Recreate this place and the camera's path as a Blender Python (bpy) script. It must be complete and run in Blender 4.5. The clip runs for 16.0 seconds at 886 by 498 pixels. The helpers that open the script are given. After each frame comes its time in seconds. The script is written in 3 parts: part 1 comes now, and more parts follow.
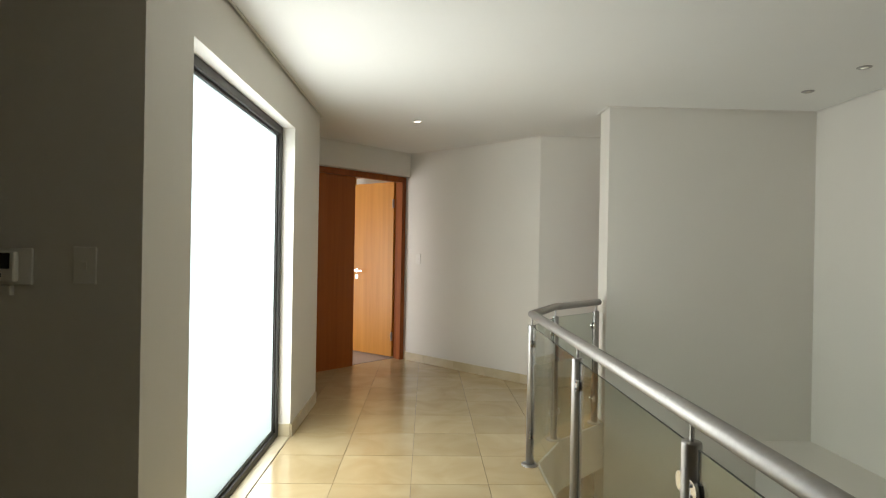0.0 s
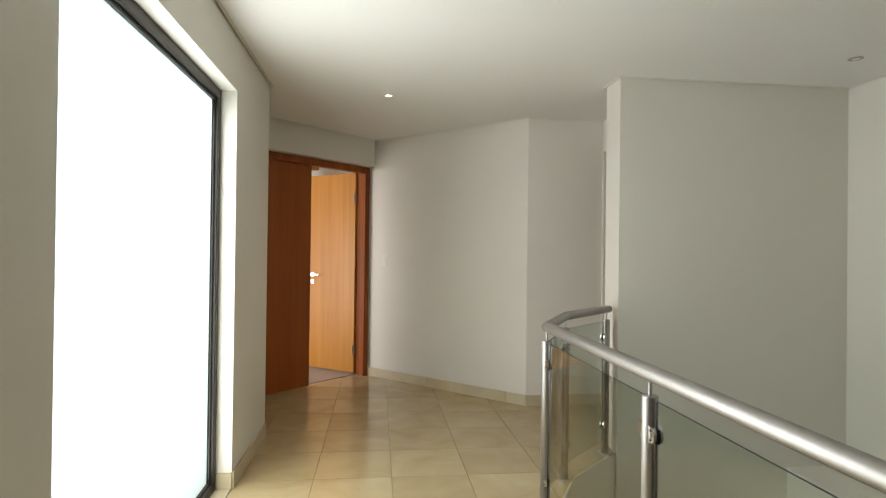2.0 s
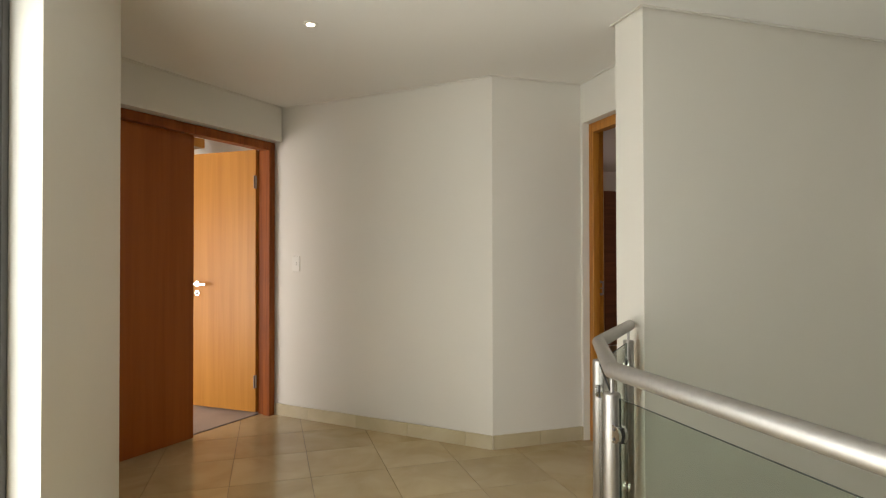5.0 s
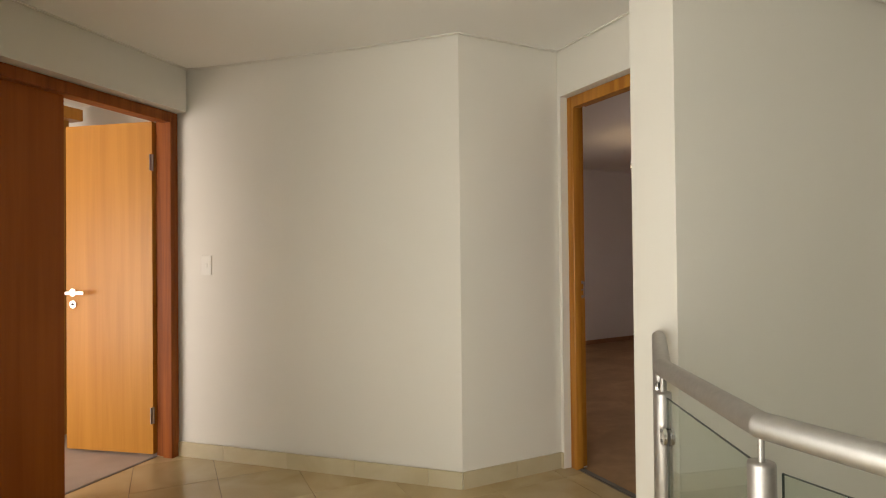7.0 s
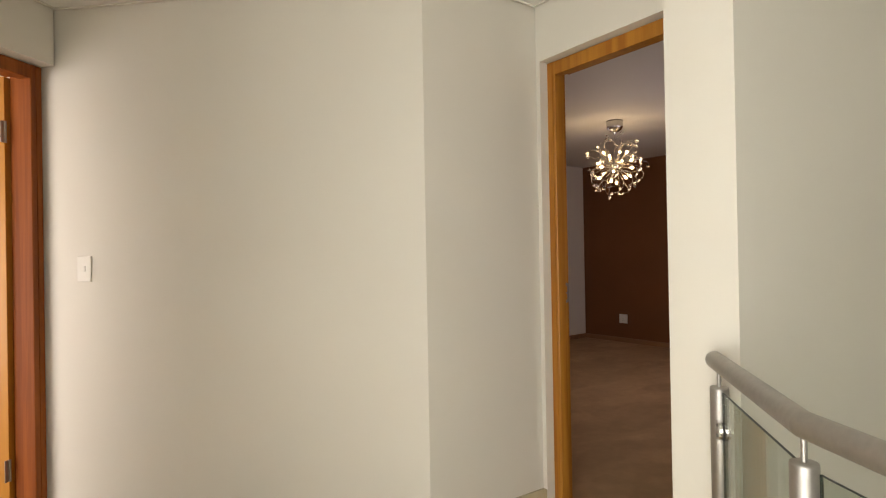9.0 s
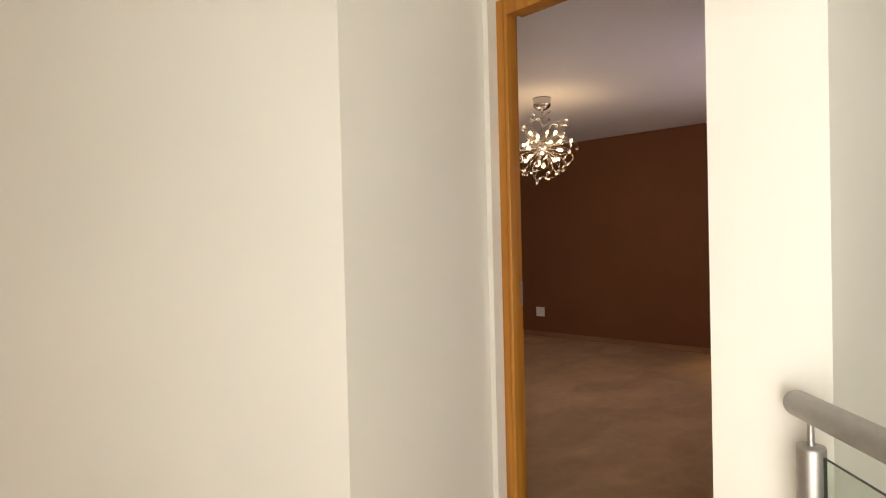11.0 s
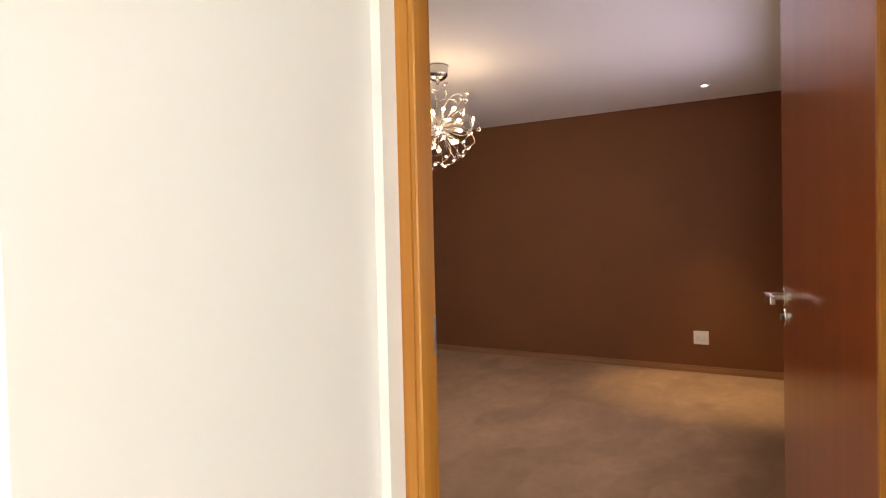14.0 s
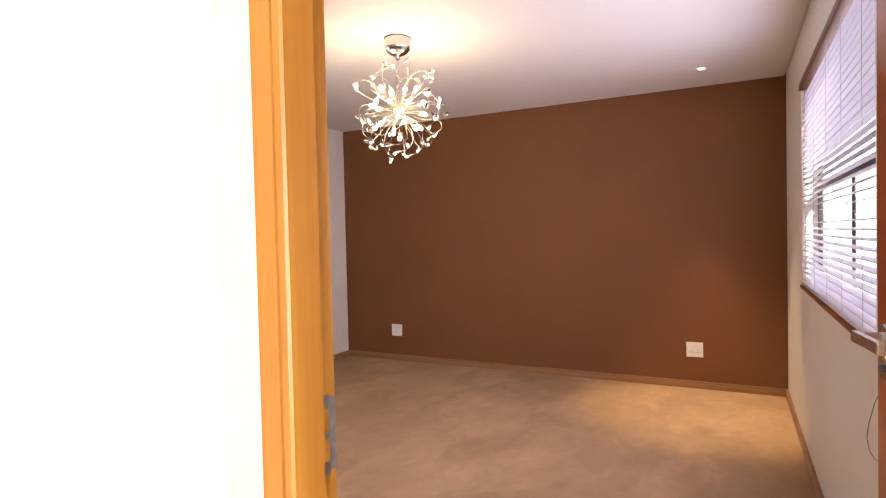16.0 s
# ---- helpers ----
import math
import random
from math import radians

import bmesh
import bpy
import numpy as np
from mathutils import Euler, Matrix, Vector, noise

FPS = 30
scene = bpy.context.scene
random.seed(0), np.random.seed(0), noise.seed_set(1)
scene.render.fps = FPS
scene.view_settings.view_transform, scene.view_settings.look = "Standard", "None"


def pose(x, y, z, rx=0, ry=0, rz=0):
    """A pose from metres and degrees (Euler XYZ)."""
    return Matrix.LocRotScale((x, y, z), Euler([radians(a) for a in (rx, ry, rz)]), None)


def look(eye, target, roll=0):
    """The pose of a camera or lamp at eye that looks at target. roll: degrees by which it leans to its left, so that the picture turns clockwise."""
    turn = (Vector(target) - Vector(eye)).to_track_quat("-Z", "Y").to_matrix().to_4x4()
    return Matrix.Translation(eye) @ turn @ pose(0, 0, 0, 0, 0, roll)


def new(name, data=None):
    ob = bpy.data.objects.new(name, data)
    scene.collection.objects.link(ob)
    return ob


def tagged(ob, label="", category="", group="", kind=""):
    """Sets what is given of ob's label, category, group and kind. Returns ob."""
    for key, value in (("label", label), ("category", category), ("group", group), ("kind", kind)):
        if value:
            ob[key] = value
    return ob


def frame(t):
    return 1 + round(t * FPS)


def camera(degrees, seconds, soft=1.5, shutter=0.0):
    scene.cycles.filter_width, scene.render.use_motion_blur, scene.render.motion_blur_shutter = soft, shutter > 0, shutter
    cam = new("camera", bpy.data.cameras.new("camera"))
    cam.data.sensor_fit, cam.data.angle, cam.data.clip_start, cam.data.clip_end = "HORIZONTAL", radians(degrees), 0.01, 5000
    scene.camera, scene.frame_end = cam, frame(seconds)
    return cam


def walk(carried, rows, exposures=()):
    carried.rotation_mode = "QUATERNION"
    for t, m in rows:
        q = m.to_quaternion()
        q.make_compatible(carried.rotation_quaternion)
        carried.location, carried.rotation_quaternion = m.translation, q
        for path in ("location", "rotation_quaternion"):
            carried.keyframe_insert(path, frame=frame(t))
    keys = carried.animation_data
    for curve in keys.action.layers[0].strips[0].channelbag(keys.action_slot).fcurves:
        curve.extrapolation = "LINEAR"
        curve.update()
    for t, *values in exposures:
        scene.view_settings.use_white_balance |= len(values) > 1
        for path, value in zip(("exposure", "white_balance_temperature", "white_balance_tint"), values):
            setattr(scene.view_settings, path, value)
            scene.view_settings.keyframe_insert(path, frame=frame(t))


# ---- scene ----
cam = camera(76.0, 16.0, soft=1.15)
PATH = [
    (0, (0.632, 0.253, 1.291), (0.691, 2.252, 1.288), 1.0),
    (0.5, (0.597, 0.442, 1.268), (0.675, 2.441, 1.273), 1.0),
    (1, (0.553, 0.642, 1.257), (0.658, 2.639, 1.268), 1.0),
    (1.5, (0.507, 0.835, 1.256), (0.669, 2.828, 1.265), 0.9),
    (2, (0.478, 1.032, 1.249), (0.706, 3.019, 1.262), 0.7),
    (2.5, (0.435, 1.227, 1.248), (0.722, 3.207, 1.261), 0.5),
    (3, (0.398, 1.43, 1.267), (0.738, 3.401, 1.274), 0.3),
    (3.5, (0.364, 1.626, 1.261), (0.769, 3.585, 1.267), 0.2),
    (4, (0.348, 1.834, 1.27), (0.816, 3.778, 1.277), 0.1),
    (4.5, (0.354, 2.041, 1.242), (0.877, 3.971, 1.258), -0.0),
    (7, (0.335, 2.974, 1.21), (1.206, 4.775, 1.233), -0.6),
    (7.5, (0.352, 3.143, 1.197), (1.295, 4.907, 1.224), -0.7),
    (8, (0.372, 3.306, 1.203), (1.377, 5.035, 1.231), -0.7),
    (8.5, (0.41, 3.462, 1.21), (1.467, 5.16, 1.231), -0.8),
    (11, (0.763, 4.194, 1.217), (2.148, 5.638, 1.188), -1.4),
    (11.5, (0.862, 4.316, 1.21), (2.313, 5.692, 1.179), -1.2),
    (12, (0.966, 4.41, 1.211), (2.471, 5.727, 1.18), -1.5),
    (12.5, (1.089, 4.537, 1.226), (2.646, 5.793, 1.189), -1.3),
    (13, (1.196, 4.627, 1.22), (2.791, 5.834, 1.182), -1.3),
    (13.5, (1.333, 4.743, 1.231), (2.959, 5.907, 1.19), -1.4),
    (14, (1.453, 4.829, 1.223), (3.107, 5.952, 1.182), -1.3),
    (14.5, (1.606, 4.888, 1.206), (3.278, 5.985, 1.171), -1.2),
    (15, (1.732, 4.947, 1.248), (3.418, 6.021, 1.2), -1.3),
    (15.5, (1.847, 5.003, 1.255), (3.541, 6.065, 1.2), -1.3),
    (16, (1.967, 5.069, 1.246), (3.664, 6.125, 1.197), -1.3),
]
EXPOSURES = [(0.0, -0.10, 6950, 14), (3.5, -0.04, 7050, 15), (7.0, 0.09, 7800, 18), (8.7, 0.27, 7750, 18), (11.0, 0.72, 7600, 20), (12.5, 1.06, 7250, 20), (14.0, 1.43, 7000, 20), (15.0, 1.82, 6850, 19), (16.0, 2.27, 6700, 19)]
walk(cam, [(t, look(eye, target, roll)) for t, eye, target, roll in PATH], EXPOSURES)

# ---- light ----
W_FROST, W_FRONT, W_BED, W_CHAND, W_LOW, W_OPEN = 45.5, 100.0, 7.2, 0.85, 25.0, 5.3
world = bpy.data.worlds.new("world")
scene.world = world
world.use_nodes = True
wn = world.node_tree.nodes
sky = wn.new("ShaderNodeTexSky")
sky.sky_type, sky.sun_disc = "NISHITA", False
sky.sun_elevation, sky.sun_rotation = radians(38), radians(250)
world.node_tree.links.new(sky.outputs[0], wn["Background"].inputs[0])
wn["Background"].inputs[1].default_value = 0.12


def lamp(name, kind, m, power, color, size=0.1, size_y=None, **more):
    d = bpy.data.lights.new(name, kind)
    d.energy, d.color = power, color
    if kind == "AREA":
        d.shape, d.size, d.size_y = "RECTANGLE", size, size_y or size
    if kind in ("POINT", "SPOT"):
        d.shadow_soft_size = size
    if kind == "SPOT":
        d.spot_size, d.spot_blend = radians(more.get("cone", 80)), 0.6
    ob = new(name, d)
    ob.matrix_world = m
    return ob


sun = lamp("sun", "SUN", look((0, 0, 0), (0.75, 0.35, -0.62)), 5.0, (1.0, 0.95, 0.87))
sun.data.angle = radians(0.5)

# ---- materials ----


def mat(name, color, rough=0.5, metal=0.0, noise_scale=0.0, noise_amt=0.0, bump=0.0, bump_scale=200.0, coat=0.0, spec=0.5):
    m = bpy.data.materials.new(name)
    m.use_nodes = True
    t = m.node_tree
    b = t.nodes["Principled BSDF"]
    b.inputs["Base Color"].default_value = (*color, 1)
    b.inputs["Roughness"].default_value = rough
    b.inputs["Metallic"].default_value = metal
    b.inputs["Coat Weight"].default_value = coat
    b.inputs["Specular IOR Level"].default_value = spec
    co = t.nodes.new("ShaderNodeTexCoord")
    if noise_amt:
        n = t.nodes.new("ShaderNodeTexNoise")
        n.inputs["Scale"].default_value, n.inputs["Detail"].default_value = noise_scale, 5
        t.links.new(co.outputs["Object"], n.inputs["Vector"])
        r = t.nodes.new("ShaderNodeValToRGB")
        r.color_ramp.elements[0].position, r.color_ramp.elements[1].position = 0.3, 0.7
        r.color_ramp.elements[0].color = (*[c * (1 - noise_amt) for c in color], 1)
        r.color_ramp.elements[1].color = (*[min(1, c * (1 + noise_amt)) for c in color], 1)
        t.links.new(n.outputs["Fac"], r.inputs["Fac"])
        t.links.new(r.outputs["Color"], b.inputs["Base Color"])
    if bump:
        n2 = t.nodes.new("ShaderNodeTexNoise")
        n2.inputs["Scale"].default_value, n2.inputs["Detail"].default_value = bump_scale, 3
        t.links.new(co.outputs["Object"], n2.inputs["Vector"])
        bp = t.nodes.new("ShaderNodeBump")
        bp.inputs["Strength"].default_value, bp.inputs["Distance"].default_value = bump, 0.002
        t.links.new(n2.outputs["Fac"], bp.inputs["Height"])
        t.links.new(bp.outputs["Normal"], b.inputs["Normal"])
    return m


def wood(name, dark, light, rough=0.35, coat=0.2, scale=1.0, axis=2, spec=0.5):
    """Veneer with the grain along one axis of the object."""
    m = mat(name, light, rough, coat=coat, spec=spec)
    t = m.node_tree
    b = t.nodes["Principled BSDF"]
    co = t.nodes.new("ShaderNodeTexCoord")
    oi = t.nodes.new("ShaderNodeObjectInfo")
    add = t.nodes.new("ShaderNodeVectorMath")
    mp = t.nodes.new("ShaderNodeMapping")
    s = [22.0 * scale] * 3
    s[axis] = 0.9 * scale
    mp.inputs["Scale"].default_value = s
    t.links.new(co.outputs["Object"], add.inputs[0])
    t.links.new(oi.outputs["Random"], add.inputs[1])
    t.links.new(add.outputs[0], mp.inputs["Vector"])
    n = t.nodes.new("ShaderNodeTexNoise")
    n.inputs["Scale"].default_value, n.inputs["Detail"].default_value = 1.0, 6
    n.inputs["Distortion"].default_value = 0.6
    t.links.new(mp.outputs["Vector"], n.inputs["Vector"])
    mp2 = t.nodes.new("ShaderNodeMapping")
    s2 = [190.0 * scale] * 3
    s2[axis] = 4.0 * scale
    mp2.inputs["Scale"].default_value = s2
    t.links.new(add.outputs[0], mp2.inputs["Vector"])
    n2 = t.nodes.new("ShaderNodeTexNoise")
    n2.inputs["Scale"].default_value, n2.inputs["Detail"].default_value = 1.0, 3
    t.links.new(mp2.outputs["Vector"], n2.inputs["Vector"])
    mx = t.nodes.new("ShaderNodeMath")
    mx.operation = "MULTIPLY_ADD"
    mx.inputs[1].default_value = 0.16
    t.links.new(n2.outputs["Fac"], mx.inputs[0])
    sc = t.nodes.new("ShaderNodeMath")
    sc.operation = "MULTIPLY"
    sc.inputs[1].default_value = 0.84
    t.links.new(n.outputs["Fac"], sc.inputs[0])
    t.links.new(sc.outputs[0], mx.inputs[2])
    r = t.nodes.new("ShaderNodeValToRGB")
    r.color_ramp.elements[0].position, r.color_ramp.elements[1].position = 0.34, 0.64
    r.color_ramp.elements[0].color, r.color_ramp.elements[1].color = (*dark, 1), (*light, 1)
    t.links.new(mx.outputs[0], r.inputs["Fac"])
    t.links.new(r.outputs["Color"], b.inputs["Base Color"])
    bp = t.nodes.new("ShaderNodeBump")
    bp.inputs["Strength"].default_value, bp.inputs["Distance"].default_value = 0.08, 0.001
    t.links.new(n2.outputs["Fac"], bp.inputs["Height"])
    t.links.new(bp.outputs["Normal"], b.inputs["Normal"])
    return m


def stone(name, tints, rough=0.16):
    """Cream polished stone, each piece with its own shade and veins."""
    m = mat(name, tints[1], rough, spec=0.65)
    t = m.node_tree
    b = t.nodes["Principled BSDF"]
    co, oi = t.nodes.new("ShaderNodeTexCoord"), t.nodes.new("ShaderNodeObjectInfo")
    shift = t.nodes.new("ShaderNodeVectorMath")
    shift.operation = "MULTIPLY_ADD"
    shift.inputs[1].default_value = (37, 51, 23)
    t.links.new(oi.outputs["Random"], shift.inputs[0])
    t.links.new(co.outputs["Object"], shift.inputs[2])
    n = t.nodes.new("ShaderNodeTexNoise")
    n.inputs["Scale"].default_value, n.inputs["Detail"].default_value, n.inputs["Distortion"].default_value = 3.2, 7, 0.8
    t.links.new(shift.outputs[0], n.inputs["Vector"])
    r = t.nodes.new("ShaderNodeValToRGB")
    for e, p, c in zip(r.color_ramp.elements, (0.28, 0.72), (tints[0], tints[2])):
        e.position, e.color = p, (*c, 1)
    mid = r.color_ramp.elements.new(0.5)
    mid.color = (*tints[1], 1)
    t.links.new(n.outputs["Fac"], r.inputs["Fac"])
    hsv = t.nodes.new("ShaderNodeHueSaturation")
    v = t.nodes.new("ShaderNodeMapRange")
    v.inputs["To Min"].default_value, v.inputs["To Max"].default_value = 0.9, 1.06
    t.links.new(oi.outputs["Random"], v.inputs["Value"])
    t.links.new(v.outputs[0], hsv.inputs["Value"])
    t.links.new(r.outputs["Color"], hsv.inputs["Color"])
    t.links.new(hsv.outputs["Color"], b.inputs["Base Color"])
    n3 = t.nodes.new("ShaderNodeTexNoise")
    n3.inputs["Scale"].default_value = 9.0
    t.links.new(shift.outputs[0], n3.inputs["Vector"])
    rr = t.nodes.new("ShaderNodeMapRange")
    rr.inputs["To Min"].default_value, rr.inputs["To Max"].default_value = rough * 0.7, rough * 1.6
    t.links.new(n3.outputs["Fac"], rr.inputs["Value"])
    t.links.new(rr.outputs[0], b.inputs["Roughness"])
    return m


def clear(name, tint, ior=1.5, rough=0.0):
    """A clear pane: tinted see-through with the gloss of glass."""
    m = bpy.data.materials.new(name)
    m.use_nodes = True
    t = m.node_tree
    t.nodes.clear()
    out, mix = t.nodes.new("ShaderNodeOutputMaterial"), t.nodes.new("ShaderNodeMixShader")
    tr, gl, fr = t.nodes.new("ShaderNodeBsdfTransparent"), t.nodes.new("ShaderNodeBsdfGlossy"), t.nodes.new("ShaderNodeLayerWeight")
    tr.inputs[0].default_value = (*tint, 1)
    gl.inputs["Roughness"].default_value = rough
    fr.inputs["Blend"].default_value = 0.5
    pw, ma = t.nodes.new("ShaderNodeMath"), t.nodes.new("ShaderNodeMath")
    pw.operation, pw.inputs[1].default_value = "POWER", 4.0
    ma.operation, ma.inputs[1].default_value, ma.inputs[2].default_value = "MULTIPLY_ADD", 0.8, (ior - 1) ** 2 / (ior + 1) ** 2
    t.links.new(fr.outputs["Facing"], pw.inputs[0])
    t.links.new(pw.outputs[0], ma.inputs[0])
    t.links.new(ma.outputs[0], mix.inputs[0])
    t.links.new(tr.outputs[0], mix.inputs[1])
    t.links.new(gl.outputs[0], mix.inputs[2])
    t.links.new(mix.outputs[0], out.inputs[0])
    return m


def glow(name, color, strength):
    m = bpy.data.materials.new(name)
    m.use_nodes = True
    b = m.node_tree.nodes["Principled BSDF"]
    b.inputs["Base Color"].default_value = (*color, 1)
    b.inputs["Emission Color"].default_value = (*color, 1)
    b.inputs["Emission Strength"].default_value = strength
    return m


PAINT = mat("wall_paint", (0.742, 0.714, 0.65), 0.55, noise_scale=1.3, noise_amt=0.02, bump=0.12, bump_scale=90)
CEIL = mat("ceiling_paint", (0.80, 0.79, 0.75), 0.7, noise_scale=0.9, noise_amt=0.015, bump=0.06, bump_scale=70)
BROWN = mat("brown_paint", (0.188, 0.075, 0.030), 0.55, noise_scale=2.0, noise_amt=0.05, bump=0.14, bump_scale=110, spec=0.2)
CARPET = mat("carpet", (0.445, 0.288, 0.165), 0.95, noise_scale=3.4, noise_amt=0.07, bump=1.0, bump_scale=420, spec=0.1)


def vacuum_marks(m):
    """Strokes of laid and raised pile: long patches with ragged edges, each a little lighter or darker."""
    t = m.node_tree
    b = t.nodes["Principled BSDF"]
    colour = b.inputs["Base Color"].links[0].from_socket
    co = t.nodes.new("ShaderNodeTexCoord")
    rag = t.nodes.new("ShaderNodeTexNoise")
    rag.inputs["Scale"].default_value, rag.inputs["Detail"].default_value = 6.0, 4
    t.links.new(co.outputs["Object"], rag.inputs["Vector"])
    for turn, size, low, high, edge in ((1.45, (1.3, 2.9, 1), 0.925, 1.04, 0.045), (0.10, (1.7, 3.4, 1), 0.955, 1.03, 0.06), (0.5, (14, 17, 1), 0.965, 1.03, 0.12)):
        mp = t.nodes.new("ShaderNodeMapping")
        mp.inputs["Rotation"].default_value, mp.inputs["Scale"].default_value = (0, 0, turn), size
        off = t.nodes.new("ShaderNodeMix")
        off.data_type = "VECTOR"
        off.inputs[0].default_value = 0.10
        t.links.new(co.outputs["Object"], off.inputs[4])
        t.links.new(rag.outputs["Color"], off.inputs[5])
        t.links.new(off.outputs[1], mp.inputs["Vector"])
        lay = t.nodes.new("ShaderNodeTexNoise")
        lay.inputs["Scale"].default_value, lay.inputs["Detail"].default_value, lay.inputs["Distortion"].default_value = 1.0, 2, 0.7
        t.links.new(mp.outputs["Vector"], lay.inputs["Vector"])
        mr = t.nodes.new("ShaderNodeMapRange")
        mr.inputs["From Min"].default_value, mr.inputs["From Max"].default_value = 0.5 - edge, 0.5 + edge
        mr.inputs["To Min"].default_value, mr.inputs["To Max"].default_value = low, high
        t.links.new(lay.outputs["Fac"], mr.inputs["Value"])
        h = t.nodes.new("ShaderNodeHueSaturation")
        t.links.new(mr.outputs[0], h.inputs["Value"])
        t.links.new(colour, h.inputs["Color"])
        colour = h.outputs["Color"]
    t.links.new(colour, b.inputs["Base Color"])


vacuum_marks(CARPET)
CARPET1 = mat("carpet_grey_beige", (0.46, 0.38, 0.32), 0.95, noise_scale=3.0, noise_amt=0.10, bump=1.0, bump_scale=420, spec=0.1)
TILE = stone("floor_stone", ((0.425, 0.315, 0.162), (0.478, 0.368, 0.202), (0.53, 0.422, 0.248)), 0.15)
SKIRT = stone("skirting_stone", ((0.50, 0.415, 0.26), (0.56, 0.475, 0.315), (0.61, 0.53, 0.37)), 0.3)
GROUT = mat("grout", (0.20, 0.15, 0.10), 0.9, noise_scale=20, noise_amt=0.15)
CHERRY = wood("stained_frame_wood", (0.20, 0.048, 0.009), (0.33, 0.092, 0.018), 0.45, 0.0, spec=0.2)
OAKISH = wood("honey_frame_wood", (0.34, 0.120, 0.016), (0.49, 0.212, 0.034), 0.4, 0.05, spec=0.3)
VENEER = wood("door_veneer", (0.29, 0.052, 0.008), (0.37, 0.076, 0.012), 0.30, 0.7, scale=0.7)
VENEER.node_tree.nodes["Principled BSDF"].inputs["Coat Roughness"].default_value = 0.09
# wardrobe's honey wood; on the open leaf the room's light is in the colour
HONEY = wood("honey_lit_leaf_and_wardrobe", (0.47, 0.196, 0.031), (0.555, 0.248, 0.044), 0.34, 0.06, scale=0.8, spec=0.25)
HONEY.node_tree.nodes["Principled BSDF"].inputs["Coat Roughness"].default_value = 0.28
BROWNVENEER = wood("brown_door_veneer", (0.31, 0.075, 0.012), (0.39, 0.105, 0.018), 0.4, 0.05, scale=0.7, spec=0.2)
SKIRTWOOD = wood("skirting_wood", (0.24, 0.11, 0.045), (0.34, 0.17, 0.075), 0.4, 0.1, axis=1)
STEEL = mat("brushed_steel", (0.43, 0.415, 0.395), 0.50, 1.0, noise_scale=60, noise_amt=0.05, bump=0.05, bump_scale=900)
POLISHED = mat("satin_polished_steel", (0.80, 0.79, 0.77), 0.24, 1.0)
CHROME = mat("chrome", (0.85, 0.82, 0.78), 0.05, 1.0)
WIRE = mat("polished_nickel_wire", (0.58, 0.54, 0.48), 0.22, 1.0)
SATIN = mat("satin_chrome", (0.50, 0.49, 0.47), 0.16, 1.0)
BRONZE = mat("dark_bronze_aluminium", (0.028, 0.026, 0.022), 0.42, 0.3)
PLASTIC = mat("white_plastic", (0.78, 0.76, 0.70), 0.35)
GREYPLASTIC = mat("grey_plastic", (0.12, 0.11, 0.10), 0.35)
SCREEN = mat("dark_screen", (0.012, 0.010, 0.010), 0.12)
GALV = mat("worn_zinc", (0.34, 0.34, 0.345), 0.45, 0.7, noise_scale=90, noise_amt=0.2)
RUBBER = mat("black_rubber", (0.02, 0.02, 0.02), 0.6)
SLAT = mat("blind_slat", (0.60, 0.57, 0.61), 0.65, spec=0.08)
CORD = mat("cord", (0.34, 0.30, 0.30), 0.8)
DARKCORD = mat("dark_cord", (0.24, 0.20, 0.16), 0.8)
PELMET = wood("blind_pelmet", (0.14, 0.05, 0.02), (0.22, 0.085, 0.035), 0.4, 0.1, axis=0)
GLASS = clear("balustrade_glass", (0.90, 0.94, 0.91), 1.45)
EDGE = mat("glass_edge", (0.012, 0.022, 0.017), 0.35)
PANE = clear("window_glass", (0.97, 0.98, 0.98), 1.45)
CRYSTAL = mat("crystal", (1.0, 0.98, 0.95), 0.02)
CRYSTAL.node_tree.nodes["Principled BSDF"].inputs["Transmission Weight"].default_value = 1.0
CRYSTAL.node_tree.nodes["Principled BSDF"].inputs["IOR"].default_value = 1.5
BULB = glow("lit_bulb", (1.0, 0.74, 0.38), 9.0)
LED = glow("lit_downlight", (1.0, 0.93, 0.80), 9.0)
SKYWHITE = glow("bright_sky", (0.85, 0.97, 1.0), 1.9)
SKYLILAC = glow("bright_sky_lilac", (0.90, 0.89, 1.0), 0.75)
FROST = bpy.data.materials.new("frosted_glass")
FROST.use_nodes = True
_t = FROST.node_tree
_t.nodes.clear()
_o, _m = _t.nodes.new("ShaderNodeOutputMaterial"), _t.nodes.new("ShaderNodeMixShader")
_a, _b = _t.nodes.new("ShaderNodeBsdfTranslucent"), _t.nodes.new("ShaderNodeBsdfGlossy")
_a.inputs[0].default_value, _b.inputs["Roughness"].default_value = (0.88, 0.93, 0.94, 1), 0.35
_m.inputs[0].default_value = 0.06
_t.links.new(_a.outputs[0], _m.inputs[1])
_t.links.new(_b.outputs[0], _m.inputs[2])
_t.links.new(_m.outputs[0], _o.inputs[0])

# ---- building blocks ----


def link(name, bm, material, parent=None, label="", smooth=False):
    me = bpy.data.meshes.new(name)
    bmesh.ops.recalc_face_normals(bm, faces=bm.faces)
    bm.to_mesh(me)
    bm.free()
    if smooth:
        for p in me.polygons:
            p.use_smooth = True
    me.materials.append(material)
    ob = new(name, me)
    if parent:
        ob.parent = parent
    if label:
        ob["label"] = label
    return ob


part = link


